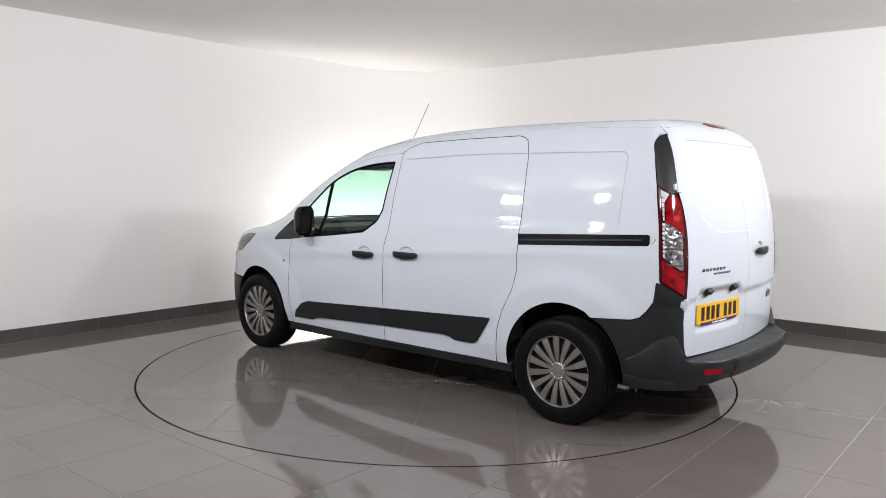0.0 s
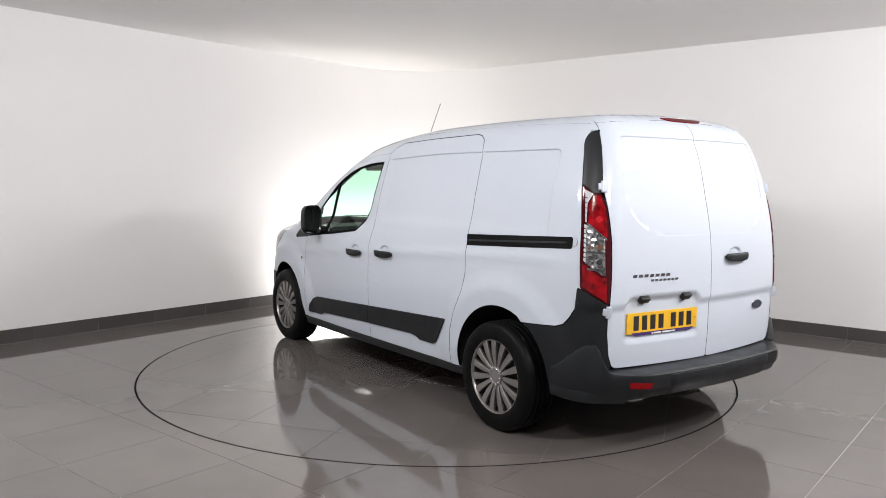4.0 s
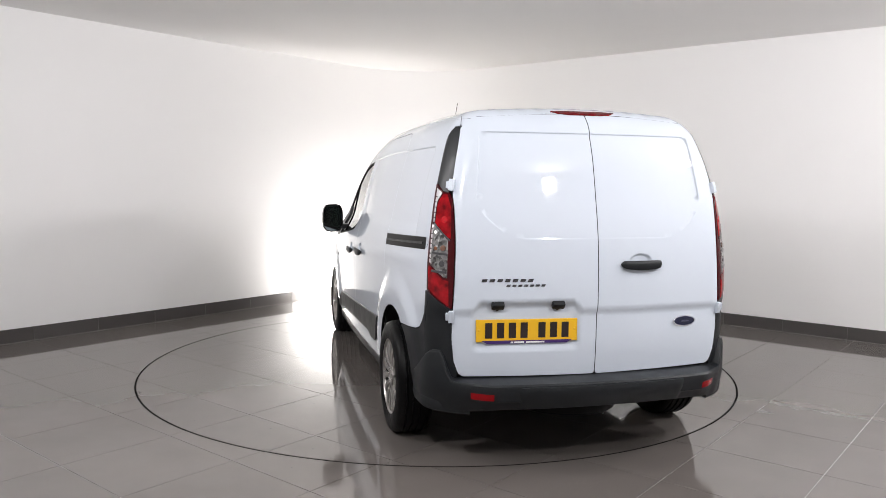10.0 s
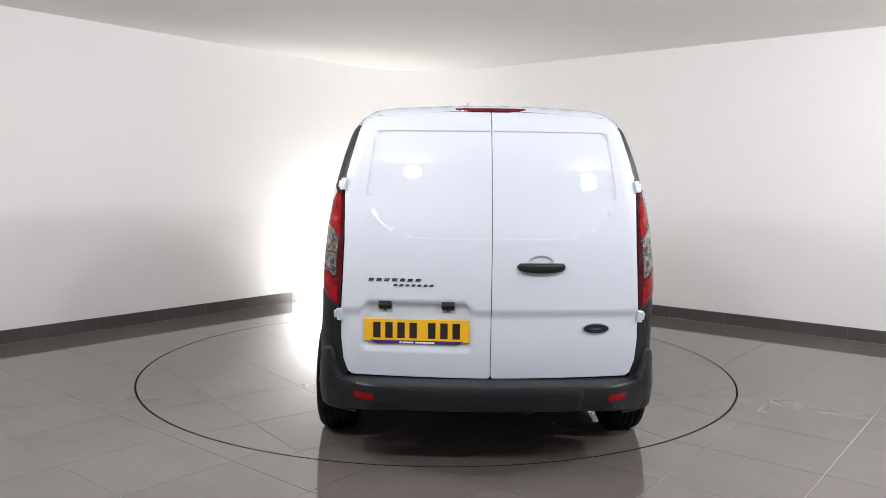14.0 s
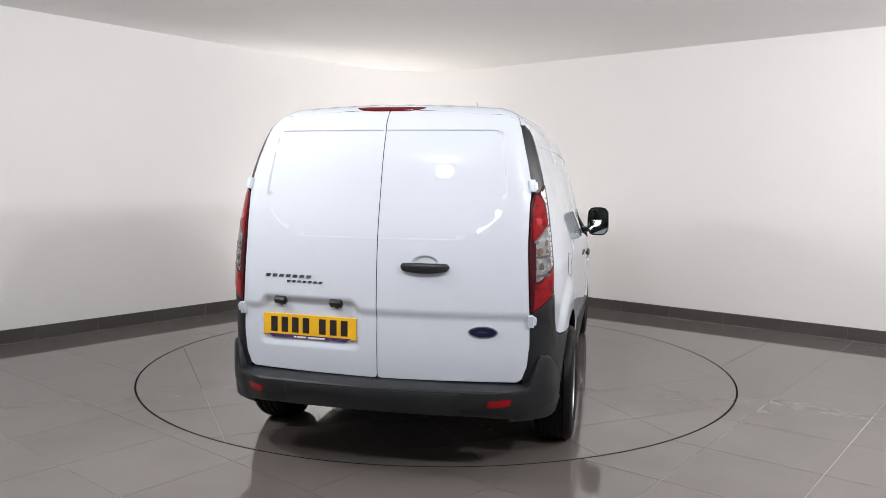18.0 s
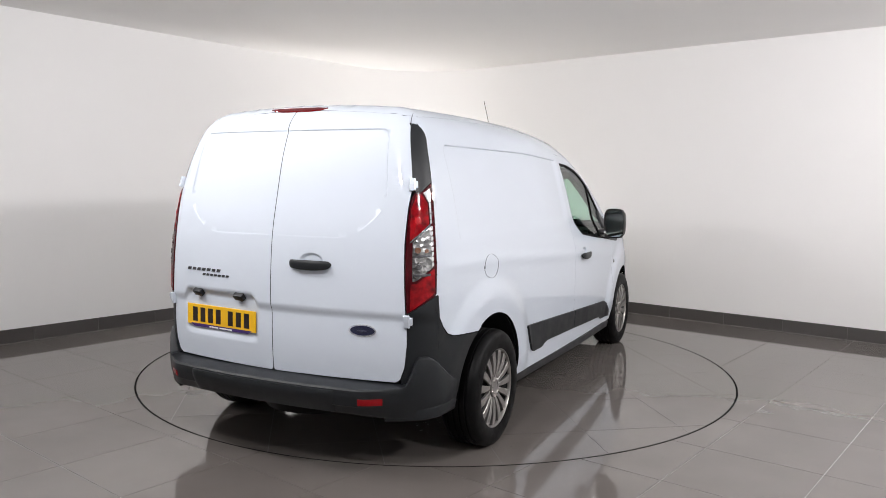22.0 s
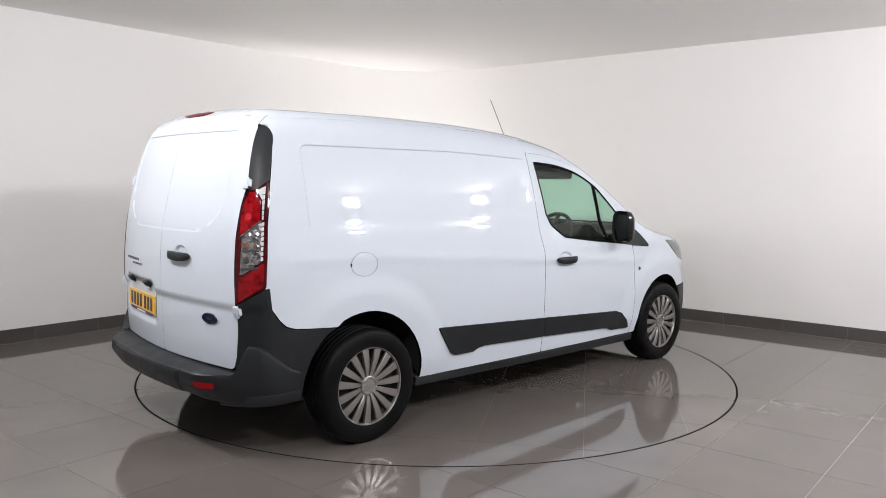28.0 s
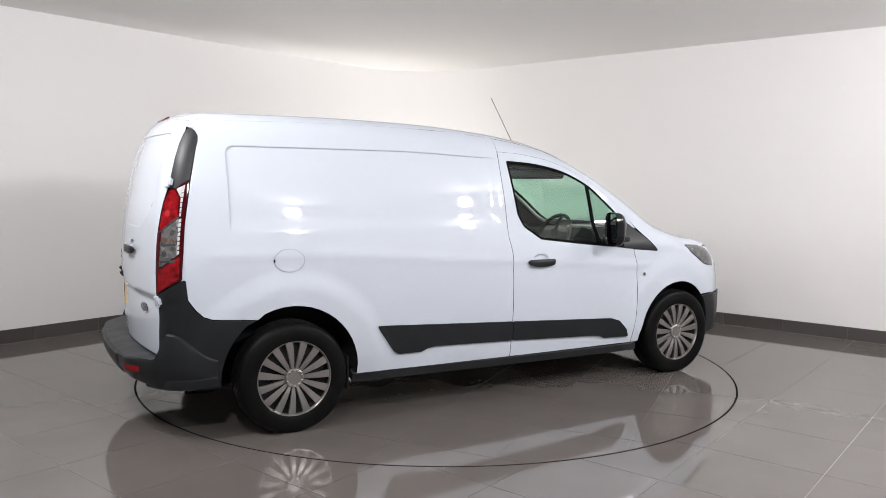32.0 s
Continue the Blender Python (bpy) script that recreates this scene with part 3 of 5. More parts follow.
for mirror in (False, True):
    door = skin("front_door", door_outline, PAINT, van, mirror=mirror, label="white front door with black trim and green-tinted window", cups=((0.172, 0.934),) if mirror else ((0.150, 0.930),))
    skin("window_glass", glass_main, GLASS, door, mirror=mirror, gap=0.004, lift=-0.008, depth=0, label="green-tinted side window glass").visible_shadow = False
    skin("quarter_glass", glass_quarter, GLASS, door, mirror=mirror, gap=0.004, lift=-0.008, depth=0, label="small green-tinted quarter glass").visible_shadow = False
    skin_ring("window_frame", win_outline, 0.018, SEAL_AND_GAP_SHADE, door, mirror=mirror, lift=-0.003, grow=0.003, label="black rubber window surround")
    skin("window_post", [(0.660, 1.452), (0.684, 1.440), (0.716, 1.010), (0.690, 1.010)], SEAL_AND_GAP_SHADE, door, mirror=mirror, lift=-0.002, round_r=0.0)
    skin("mirror_base", [(0.912, 1.234), (0.965, 1.190), (1.270, 0.957), (0.92, 0.986)], BLACK_PLASTIC, door, mirror=mirror, lift=0.005, gap=0, label="black plastic triangle at the mirror")
    skin("side_moulding", clad_front, BLACK_PLASTIC, door, mirror=mirror, lift=0.013, depth=0.014, gap=0.0015, label="black plastic rubbing strip")
    skin("fender", fender, PAINT, van, mirror=mirror, label="white front wing")
    skin("pillar_foot", [(0.90, 1.335), (1.0, 1.262), (1.13, 1.17), (1.17, 1.115), (1.06, 1.13), (0.985, 1.198)], PAINT, van, mirror=mirror, lift=-0.004, depth=0, gap=0, round_r=0)
    skin("headlamp", [(1.56, 0.995), (1.743, 0.982), (1.86, 0.945), (1.945, 0.88), (1.985, 0.80), (1.93, 0.803), (1.81, 0.835), (1.655, 0.925)], LAMP_GREY, van, mirror=mirror, label="swept-back clear headlamp", depth=0.004)
    skin("front_bumper_corner", front_corner, BLACK_PLASTIC, van, mirror=mirror, lift=0.006, label="black front bumper end")
    skin("sill", sill, BLACK_PLASTIC, van, mirror=mirror, lift=0.004, depth=0.07, label="black plastic sill step")
    skin("bumper_side", [(-2.156, 0.905), (-2.152, 0.833), (-2.088, 0.738), (-2.047, 0.697), (-2.0, 0.681), (-1.757, 0.665)] + arc(-1.556, 0.336, 0.398, 124, 186, 10)[1:] +
         [(-1.955, 0.298), (-2.13, 0.298), (-2.13, 0.70), (-2.15, 0.88)], BLACK_PLASTIC, van, mirror=mirror, lift=0.002, label="black plastic rear bumper side")
    skin("bumper_corner", corner_flat([(-2.150, 0.867, 0.900), (-2.158, 0.866, 0.905)]) + [door_rim(0.815), door_rim(0.70), door_rim(0.54), door_rim(0.505)] + corner_flat([(-2.24, 0.72, 0.31), (-2.128, 0.87, 0.31), (-2.128, 0.87, 0.70)]), BLACK_PLASTIC, van,
         view="corner", mirror=mirror, lift=0.002, gap=0, round_r=0.004, label="black plastic bumper corner below the tail lamp")
    # strip between door and windscreen
    low = project("left", refine([DOOR_REAR[-1]] + DOOR_TOP[:-1] + [(1.02, 1.190), (1.15, 1.118), (1.30, 1.055), (1.40, 1.012)], 0.05))
    k = len(low)
    edge_line = refine([(-0.09, 0.655), (0.10, 0.65), (0.3, 0.640), (0.48, 0.62), (0.62, 0.595), (0.85, 0.64), (1.1, 0.685), (1.3, 0.72), (1.46, 0.745)], 0.02)
    pick = [edge_line[round(i * (len(edge_line) - 1) / (k - 1))] for i in range(k)]
    skin_strip("roof_pillar", low, project("top", pick), PAINT, van, mirror=mirror, n=8, lift=-0.0015, label="white windscreen pillar and roof edge")
    skin_strip("pillar_trim", low, project("top", pick), CABIN, van, mirror=mirror, n=8, lift=-0.022, label="dark inner pillar trim")
    skin_strip("corner_cap", [(-2.045, 0.695, 1.742), (-2.035, 0.682, 1.758), (-2.0, ROOF_EDGE, SIDE_TOP[-1][1])], [(-2.112, 0.655, 1.752), (-2.105, 0.645, 1.765), (-2.068, 0.605, 1.80)], PAINT, van, mirror=mirror)
    # rear corner: dark pillar strip, then the tail lamp; places as distance across the corner and height
    skin("pillar_backing", [(-0.915, 1.62), (-0.918, 1.735), (-0.945, 1.775), (-0.992, 1.775), (-0.998, 1.72), (-1.002, 1.62)], PAINT, van, view="corner", mirror=mirror, lift=-0.004, depth=0, gap=0, round_r=0)
    skin("pillar_strip", [(-0.9235, 1.447), (-0.926, 1.56), (-0.9255, 1.655), (-0.932, 1.686), (-0.948, 1.712), (-0.970, 1.727), (-0.994, 1.733)] + [(door_rim(h)[0] - 0.008, h) for h in (1.70, 1.64, 1.57, 1.49, 1.43)] +
         [(-1.016, 1.399), (-0.984, 1.400)], BLACK_PLASTIC, van, view="corner", mirror=mirror, lift=0.0015, gap=0.001, edge=0.02, step=0.03, round_r=0.006, label="dark grey plastic rear pillar strip")
    lamp = skin("tail_lamp", [(-0.9235, 1.4415), (-0.984, 1.3965), (-1.017, 1.3945)] + [(door_rim(h)[0] + 0.001, h) for h in (1.36, 1.32, 1.26, 1.18, 1.09, 0.95, 0.822)] + [(-0.928, 0.905), (-0.922, 0.913), (-0.918, 1.057), (-0.921, 1.21)],
         MAROON_LENS, van, view="corner", mirror=mirror, lift=0.004, gap=0.0008, edge=0.015, step=0.02, label="tall red and clear tail lamp", round_r=0.005)
    skin("upper_red_lens", [(-0.987, 1.389), (-1.014, 1.387), (-1.043, 1.318), (-1.052, 1.245), (-1.055, 1.166), (-1.040, 1.172), (-0.955, 1.243), (-0.957, 1.345)], RED_GLOW, lamp, view="corner", mirror=mirror,
         lift=0.0062, edge=0.015, step=0.02, depth=0.003, label="bright red brake lamp lens", round_r=0.006)
    skin("lower_red_lens", [(-0.930, 1.034), (-0.945, 1.030), (-1.026, 0.968), (-1.056, 0.964), (-1.060, 0.832), (-0.934, 0.914)], RED_GLOW, lamp, view="corner", mirror=mirror, lift=0.0062, depth=0.003, edge=0.015, step=0.02,
         label="bright red lower lens and reflector", round_r=0.005)
    skin("clear_window", [(-0.946, 1.238), (-0.955, 1.236), (-1.043, 1.163), (-1.050, 0.973), (-1.026, 0.977), (-0.944, 1.038)], FACETS, lamp, view="corner", mirror=mirror,
         lift=0.0065, edge=0.015, step=0.012, depth=0.003, label="clear indicator section with silver facets", round_r=0.004)
    skin("clear_strip", [(-0.937, 1.420), (-0.981, 1.394), (-0.962, 1.362), (-0.953, 1.345), (-0.9505, 1.246), (-0.940, 1.246)], CLEAR_WHITE, lamp, view="corner",
         mirror=mirror, lift=0.0064, edge=0.015, step=0.02, depth=0.003, label="bright clear strip", round_r=0.003)
    for k in range(5):
        cz = 1.268 + 0.026 * k
        skin("strip_joint", [(-0.9525, cz - 0.0015), (-0.940, cz + 0.0005), (-0.940, cz + 0.003), (-0.9525, cz + 0.001)], MAROON_LENS, lamp, view="corner", mirror=mirror, lift=0.0072, depth=0.001, step=0.01, gap=0, round_r=0)
    for k in range(8):
        cz = 1.226 - 0.0245 * k
        skin("strip_segment", [(-0.948, cz - 0.011), (-0.9385, cz - 0.006), (-0.9385, cz + 0.010), (-0.948, cz + 0.007)], CLEAR_WHITE, lamp, view="corner", mirror=mirror, lift=0.0075, depth=0.002, step=0.01, gap=0, round_r=0)
    for cz, ch in ((1.092, 0.0042), (1.003, 0.005)):
        skin("reflector_bar", [(-1.043, cz - ch), (-0.958, cz - ch + 0.004), (-0.956, cz + ch + 0.004), (-1.043, cz + ch)], DARK_CHROME, lamp, view="corner", mirror=mirror, lift=0.0085, depth=0.002, step=0.015, gap=0, round_r=0.004)
    for name, bs, bz, br, mat in (("amber_bulb", -1.018, 1.122, 0.013, AMBER), ("reversing_bulb", -1.016, 1.045, 0.013, DARK_CHROME), ("amber_bulb", -0.975, 1.118, 0.009, AMBER)):
        skin(name, arc(bs, bz, br, 0, 340, 17), mat, lamp, view="corner", mirror=mirror, lift=0.009, depth=0.003, step=0.01, gap=0, round_r=0, edge=0.01)
    skin("lens_divider", [(-0.948, 1.245), (-0.956, 1.243), (-1.052, 1.163), (-1.052, 1.156), (-0.952, 1.238)], DARK_CHROME, lamp, view="corner", mirror=mirror, lift=0.008, depth=0.002, step=0.015, gap=0.0005, round_r=0)
    skin("brake_bulb", arc(-1.012, 1.262, 0.016, 0, 340, 17), RED_BULB, lamp, view="corner", mirror=mirror, lift=0.008, depth=0.002, step=0.012, gap=0, round_r=0, edge=0.01)
    # seam between rear door and roof corner: its shade is a dark strip
    skin_strip("door_seam", [(-2.012, 0.636, 1.782), (-2.044, 0.648, 1.764), (-2.072, 0.660, 1.742), (-2.083, 0.664, 1.727)], [(-2.013, 0.634, 1.783), (-2.0455, 0.646, 1.765), (-2.074, 0.658, 1.7425), (-2.085, 0.662, 1.727)], SEAL_AND_GAP_SHADE, van,
               mirror=mirror, n=1, lift=0.0042)
    # side marker, hinges
    wing_badge = skin("side_marker", arc(1.119, 0.787, 0.0155, 0, 345, 23), CHROME, van, mirror=mirror, lift=0.003, depth=0.003, gap=0, round_r=0, edge=0.01, label="small round wing badge with chrome rim")
    skin("badge_face", arc(1.119, 0.787, 0.010, 0, 345, 23), DARK_CHROME, wing_badge, mirror=mirror, lift=0.0045, depth=0.001, gap=0, round_r=0, edge=0.01)

# sliding door on one side, a plain panel on the other
slide = skin("sliding_door", SLIDE_REAR + SLIDE_TOP + DOOR_REAR[::-1][1:], PAINT, van, step=0.03, gap=0.0035, extra=STAMP, cups=((-0.280, 0.953),), label="white sliding side door")
skin("side_moulding", clad_rear, BLACK_PLASTIC, slide, lift=0.013, depth=0.014, gap=0.0015, label="black plastic rubbing strip")
quarter = skin("rear_quarter", SLIDE_REAR + SLIDE_TOP + SIDE_TOP + SIDE_REAR + REAR_ARCH[1:] + [(-1.166, 0.29)], PAINT, van, step=0.03, extra=STAMP, label="white rear side panel with a black slide rail")
panel = skin("side_panel", DOOR_REAR + SIDE_TOP + SIDE_REAR + REAR_ARCH[1:] + [(-1.166, 0.29)], PAINT, van, mirror=True, step=0.03, extra=STAMP, label="white windowless side panel with a fuel flap")
skin("side_moulding", clad_rear, BLACK_PLASTIC, panel, mirror=True, lift=0.013, depth=0.014, gap=0.0015, label="black plastic rubbing strip")
rail = skin("slide_rail", [(-1.213, 1.133), (-1.227, 1.061), (-2.075, 1.102), (-2.085, 1.115), (-2.083, 1.16), (-2.072, 1.169)], RAIL_BLACK, quarter, lift=0.002, depth=0.004, round_r=0.006, label="black slide rail channel")
skin("rail_lip", [(-1.24, 1.099), (-1.24, 1.090), (-2.04, 1.130), (-2.04, 1.139)], BLACK_PLASTIC, rail, lift=0.007, depth=0.006, round_r=0.003, gap=0)
skin("rail_end", [(-2.078, 1.168), (-2.088, 1.16), (-2.09, 1.125), (-2.08, 1.113), (-2.105, 1.118), (-2.118, 1.14), (-2.106, 1.165)], PAINT, rail, lift=0.004, depth=0.004, round_r=0.006)
flap = [(-1.571 + 0.0885 * math.cos(a), 0.994 + 0.066 * math.sin(a)) for a in (2 * math.pi * k / 40 for k in range(40))]
# the gap's shade is drawn as a thin dark ring round the flap
skin_ring("fuel_flap_gap", flap, 0.0012, SEAL_AND_GAP_SHADE, panel, mirror=True, lift=0.0004, round_r=0, edge=0.05)
fuel = skin("fuel_flap", flap, PAINT, panel, mirror=True, lift=0.0015, gap=0.004, depth=0.003, round_r=0, edge=0.05, label="round white fuel filler flap")
skin("flap_notch", [(-1.661, 1.000), (-1.653, 1.000), (-1.653, 0.987), (-1.661, 0.987)], SEAL_AND_GAP_SHADE, fuel, mirror=True, lift=0.002, depth=0.001, gap=0, round_r=0.002)

# roof, windscreen, bonnet and nose
half = [(-2.110, 0.0), (-2.105, 0.35), (-2.095, 0.52), (-2.070, 0.614), (-2.0, ROOF_EDGE + 0.006), (-0.09, ROOF_EDGE + 0.006), (0.3, 0.644), (0.48, 0.62), (0.60, 0.595), (0.655, 0.0)]
roof = skin("roof", half + [(x, -y) for x, y in half[-2:0:-1]], PAINT, van, view="top", step=0.06, edge=0.04, gap=0.0006, depth=0.003, lift=0.0015, label="white steel roof")
shape = [(0.665, 0.0), (0.635, 0.575), (0.85, 0.625), (1.1, 0.67), (1.3, 0.705), (1.45, 0.73), (1.535, 0.0)]
shape = shape + [(x, -y) for x, y in shape[-2:0:-1]]
screen = skin("windscreen", shape, GLASS, van, view="top", step=0.06, depth=0, lift=-0.004, label="green-tinted windscreen")
screen.visible_shadow = False
skin_ring("windscreen_band", shape, 0.05, GLOSS_BLACK, screen, view="top", lift=-0.002)
shape = [(1.545, 0.0), (1.40, 0.735), (1.39, 0.86), (1.60, 0.858), (1.75, 0.83), (1.95, 0.73), (2.10, 0.56), (2.22, 0.28), (2.26, 0.0)]
skin("bonnet", shape + [(x, -y) for x, y in shape[-2:0:-1]], PAINT, van, view="top", step=0.05, lift=-0.003, depth=0, label="white bonnet")
skin("nose", [(-0.73, 0.80), (-0.755, 0.59), (0.755, 0.59), (0.73, 0.80), (0.0, 0.86)], PAINT, van, view="front", lift=-0.002, depth=0, label="white nose panel")
for mirror in (False, True):
    skin("nose_corner", [(Q * (x - y), z) for x, y, z in ((1.93, 0.80, 0.585), (1.90, 0.80, 0.80), (1.76, 0.80, 0.965), (1.90, 0.72, 0.965), (2.05, 0.62, 0.935), (2.2, 0.50, 0.87), (2.25, 0.50, 0.585))], PAINT, van,
         view="nose", mirror=mirror, lift=-0.004, depth=0, round_r=0, label="white corner below the headlamp")
grille = skin("front_bumper", [(-0.74, 0.27), (0.74, 0.27), (0.74, 0.586), (-0.74, 0.586)], BLACK_PLASTIC, van, view="front", lift=0.006, label="black front bumper with grille")
for k in range(4):
    skin("grille_slat", [(-0.5, 0.36 + 0.055 * k), (0.5, 0.36 + 0.055 * k), (0.5, 0.385 + 0.055 * k), (-0.5, 0.385 + 0.055 * k)], GLOSS_BLACK, grille, view="front", lift=0.016, depth=0.012)
antenna = part("antenna", tube([(0.622, 0, 1.612), (0.325, 0, 2.10)], 0.0024, 8), DARK_STEEL, van, "thin black roof aerial")
part("antenna_foot", lathe([(0.016, 0), (0.014, 0.012), (0.006, 0.022), (0.0001, 0.024)], 16, pose(0.621, 0, 1.604, 0, 18)), GLOSS_BLACK, antenna)

# rear doors: a = minus y in the rear view
def rear_extra(sign):
    pts = []
    for d in (-0.003, 0.001, 0.0045, 0.009):
        pts += [(sign * y, 1.706 - d) for y in np.arange(0.02, 0.57, 0.02)]
        pts += [(sign * y, 1.168 + d) for y in np.arange(0.02, 0.46, 0.02)]
        pts += [(sign * (0.60 + 0.12 * (1.6 - z) - d), z) for z in np.arange(1.34, 1.68, 0.02)]
        pts += [(sign * (0.64 - 0.684 * d - 0.73 * w), 1.33 + 0.73 * d - 0.684 * w) for w in np.arange(0.0, 0.22, 0.02)]
    return pts


left_door = skin("rear_door", [(-y, z) for y, z in edge_y], PAINT, van, view="rear", step=0.017, edge=0.02, extra=rear_extra(-1), label="white rear door with number plate", round_r=0.02)
right_door = skin("rear_door", edge_y, PAINT, van, view="rear", step=0.017, edge=0.02, extra=rear_extra(1), cups=((0.242, 1.054),), label="white rear door with black handle and oval badge", round_r=0.02)


def on_rear(y, z):
    p = project("rear", [(-y, z)])[0]
    n = gradient(p[None])[0]
    return Vector(p), Vector(n)


def rear_pose(y, z, lift=0.0):
    """A pose on the rear doors: x to the picture's right as seen from behind, y up the door, z outwards."""
    p, n = on_rear(y, z)
    ex = Vector((0, 0, 1)).cross(n).normalized()
    ey = n.cross(ex)
    return Matrix(((ex.x, ey.x, n.x, p.x + n.x * lift), (ex.y, ey.y, n.y, p.y + n.y * lift), (ex.z, ey.z, n.z, p.z + n.z * lift), (0, 0, 0, 1)))


# number plate, its frame and its bars
m = rear_pose(0.367, 0.712, 0.003)
plate = part("number_plate", box(-0.262, 0.262, -0.0565, 0.0565, -0.004, 0.004, 0.002, 1, m), YELLOW, left_door, "yellow rear number plate with black characters as bars")
for k in range(7):
    x = -0.222 + k * 0.0605 + (0.032 if k > 3 else 0)
    part("plate_bar", box(x + 0.006, x + 0.043, -0.038, 0.040, 0.0035, 0.0052, 0, 1, m), INK, plate)
strip = part("plate_strip", prism([(-0.235, -0.0495), (0.235, -0.0495), (0.205, -0.066), (-0.205, -0.066)], 0.0, 0.0052, m), PURPLE, plate, "purple strip below the plate")
for x0, x1 in ((-0.085, -0.072), (-0.068, -0.015), (-0.005, 0.09)):
    part("strip_bar", box(x0, x1, -0.0635, -0.0555, 0.0048, 0.0062, 0, 1, m), WHITE_PRINT, strip)
for x in (-0.247, 0.247):
    part("plate_screw", lathe([(0.006, 0.004), (0.006, 0.006), (0.003, 0.0075), (0.0001, 0.008)], 14, m @ Matrix.Translation((x, 0.004, 0))), YELLOW, plate)
# plate lamps under the ledge
for y in (0.522, 0.212):
    lm = rear_pose(y, 0.846, 0.0)
    part("plate_lamp", box(-0.032, 0.032, -0.018, 0.018, -0.01, 0.024, 0.006, 2, lm), BLACK_PLASTIC, left_door, "black plate lamp")
    # one dark wedge stands for the lens and the shadow below it
    part("lamp_lens", prism([(-0.016, -0.017), (0.016, -0.017), (0.002, -0.034), (-0.004, -0.034)], 0.0, 0.016, lm), DARK_STEEL, left_door)
# model lettering, as bars
for y0, z, n, w, h in ((0.612, 0.966, 7, 0.0345, 0.015), (0.488, 0.940, 7, 0.0265, 0.011)):
    for k in range(n):
        tm = rear_pose(y0 - w * (k + 0.5) * 1.12, z, 0.0)
        part("letter_bar", prism([(-w * 0.42, -h / 2), (w * 0.30, -h / 2), (w * 0.46, h / 2), (-w * 0.26, h / 2)], 0.0, 0.003, tm), DARK_CHROME, left_door)


def oval(rx, ry, n=40):
    return [(rx * math.cos(2 * math.pi * k / n), ry * math.sin(2 * math.pi * k / n)) for k in range(n)]


m = rear_pose(-0.525, 0.727, 0.0)
badge = part("badge", prism(oval(0.072, 0.029), 0.0, 0.006, m, 0.0015), CHROME, right_door, "oval navy badge with chrome rim")
part("badge_face", prism(oval(0.064, 0.0235), 0.005, 0.0085, m), NAVY, badge)
part("badge_mark", prism(oval(0.030, 0.0045), 0.008, 0.0094, m), DARK_CHROME, badge)


def handle(parent, m, length, name="door_handle"):
    """A black pull handle; x along the handle, z outwards."""
    bm = bmesh.new()
    n, rings = 14, []
    for k in range(n + 1):
        s = math.sin(math.pi * (k / n - 0.5))
        h = 0.016 * (1 - abs(s) ** 24) + 0.003
        belly = 1.0 + 0.75 * (1 - abs(s) ** 2.2)
        lift = 0.016 * (1 - abs(s) ** 9.0) + 0.007
        ring = []
        for j in range(10):
            a = 2 * math.pi * j / 10
            ring.append(bm.verts.new((s * length / 2, h * math.sin(a) * (1.0 if math.sin(a) > 0 else belly), lift + 0.009 * math.cos(a) * (0.4 + 0.6 * (1 - abs(s) ** 4)))))
        rings.append(ring)
    for a, b in zip(rings, rings[1:]):
        for j in range(10):
            bm.faces.new((a[j], a[(j + 1) % 10], b[(j + 1) % 10], b[j]))
    bm.faces.new(rings[0])
    bm.faces.new(rings[-1])
    bm.transform(m)
    ob = part(name, bm, BLACK_PLASTIC, parent, "black plastic pull handle", sharp=60)
    part("lock", lathe([(0.008, 0), (0.008, 0.004), (0.0001, 0.005)], 12, m @ Matrix.Translation((length * 0.40, 0.0, 0.016))), DARK_CHROME, ob)
    return ob


def side_pose(x, z, mirror):
    p = project("left", [(x, z)])
    n = Vector(gradient(p)[0])
    p = Vector(p[0])
    if mirror:
        p.y, n.y = -p.y, -n.y
    ex = Vector((0, 0, 1)).cross(n).normalized()
    ey = n.cross(ex)
    return Matrix(((ex.x, ey.x, n.x, p.x), (ex.y, ey.y, n.y, p.y), (ex.z, ey.z, n.z, p.z), (0, 0, 0, 1)))


doors = [o for o in van.children if o.name.startswith("front_door")]
handle(doors[0], side_pose(0.150, 0.914, False), 0.225)
handle(doors[1], side_pose(0.172, 0.918, True), 0.225)
handle(slide, side_pose(-0.280, 0.937, False), 0.235)
handle(right_door, rear_pose(-0.242, 1.038), 0.240)

# hinges of the rear doors
for sign, door in ((1, left_door), (-1, right_door)):
    for y, z in ((0.738, 1.430), (0.752, 0.788)):
        m = rear_pose(sign * (y - 0.02), z)
        hm = m @ Matrix.Translation((-sign * 0.016, 0, 0.012))
        hinge = part("hinge", box(-0.014, 0.012, -0.030, 0.030, -0.012, 0.008, 0.003, 2, hm), PAINT, door, "white door hinge")
        part("hinge_pin", tube([hm @ Vector((-sign * 0.010, -0.029, 0.004)), hm @ Vector((-sign * 0.010, 0.029, 0.004))], 0.0065, 12), PAINT, hinge)
        part("hinge_leaf", box(-0.010, 0.008, -0.018, 0.018, -0.014, 0.006, 0.003, 2, hm @ Matrix.Translation((-sign * 0.020, 0, 0))), PAINT, hinge)
        part("hinge_bolt", lathe([(0.005, 0.0), (0.005, 0.0095), (0.0001, 0.010)], 10, hm @ Matrix.Translation((sign * 0.006, 0.0, 0))), PAINT, hinge)

# high brake lamp
ys = [(y, z - 0.009) for y, z in ((-0.192, 1.8285), (-0.15, 1.815), (-0.09, 1.8095), (0.09, 1.8095), (0.15, 1.815), (0.192, 1.8285), (0.12, 1.832), (-0.12, 1.832))]
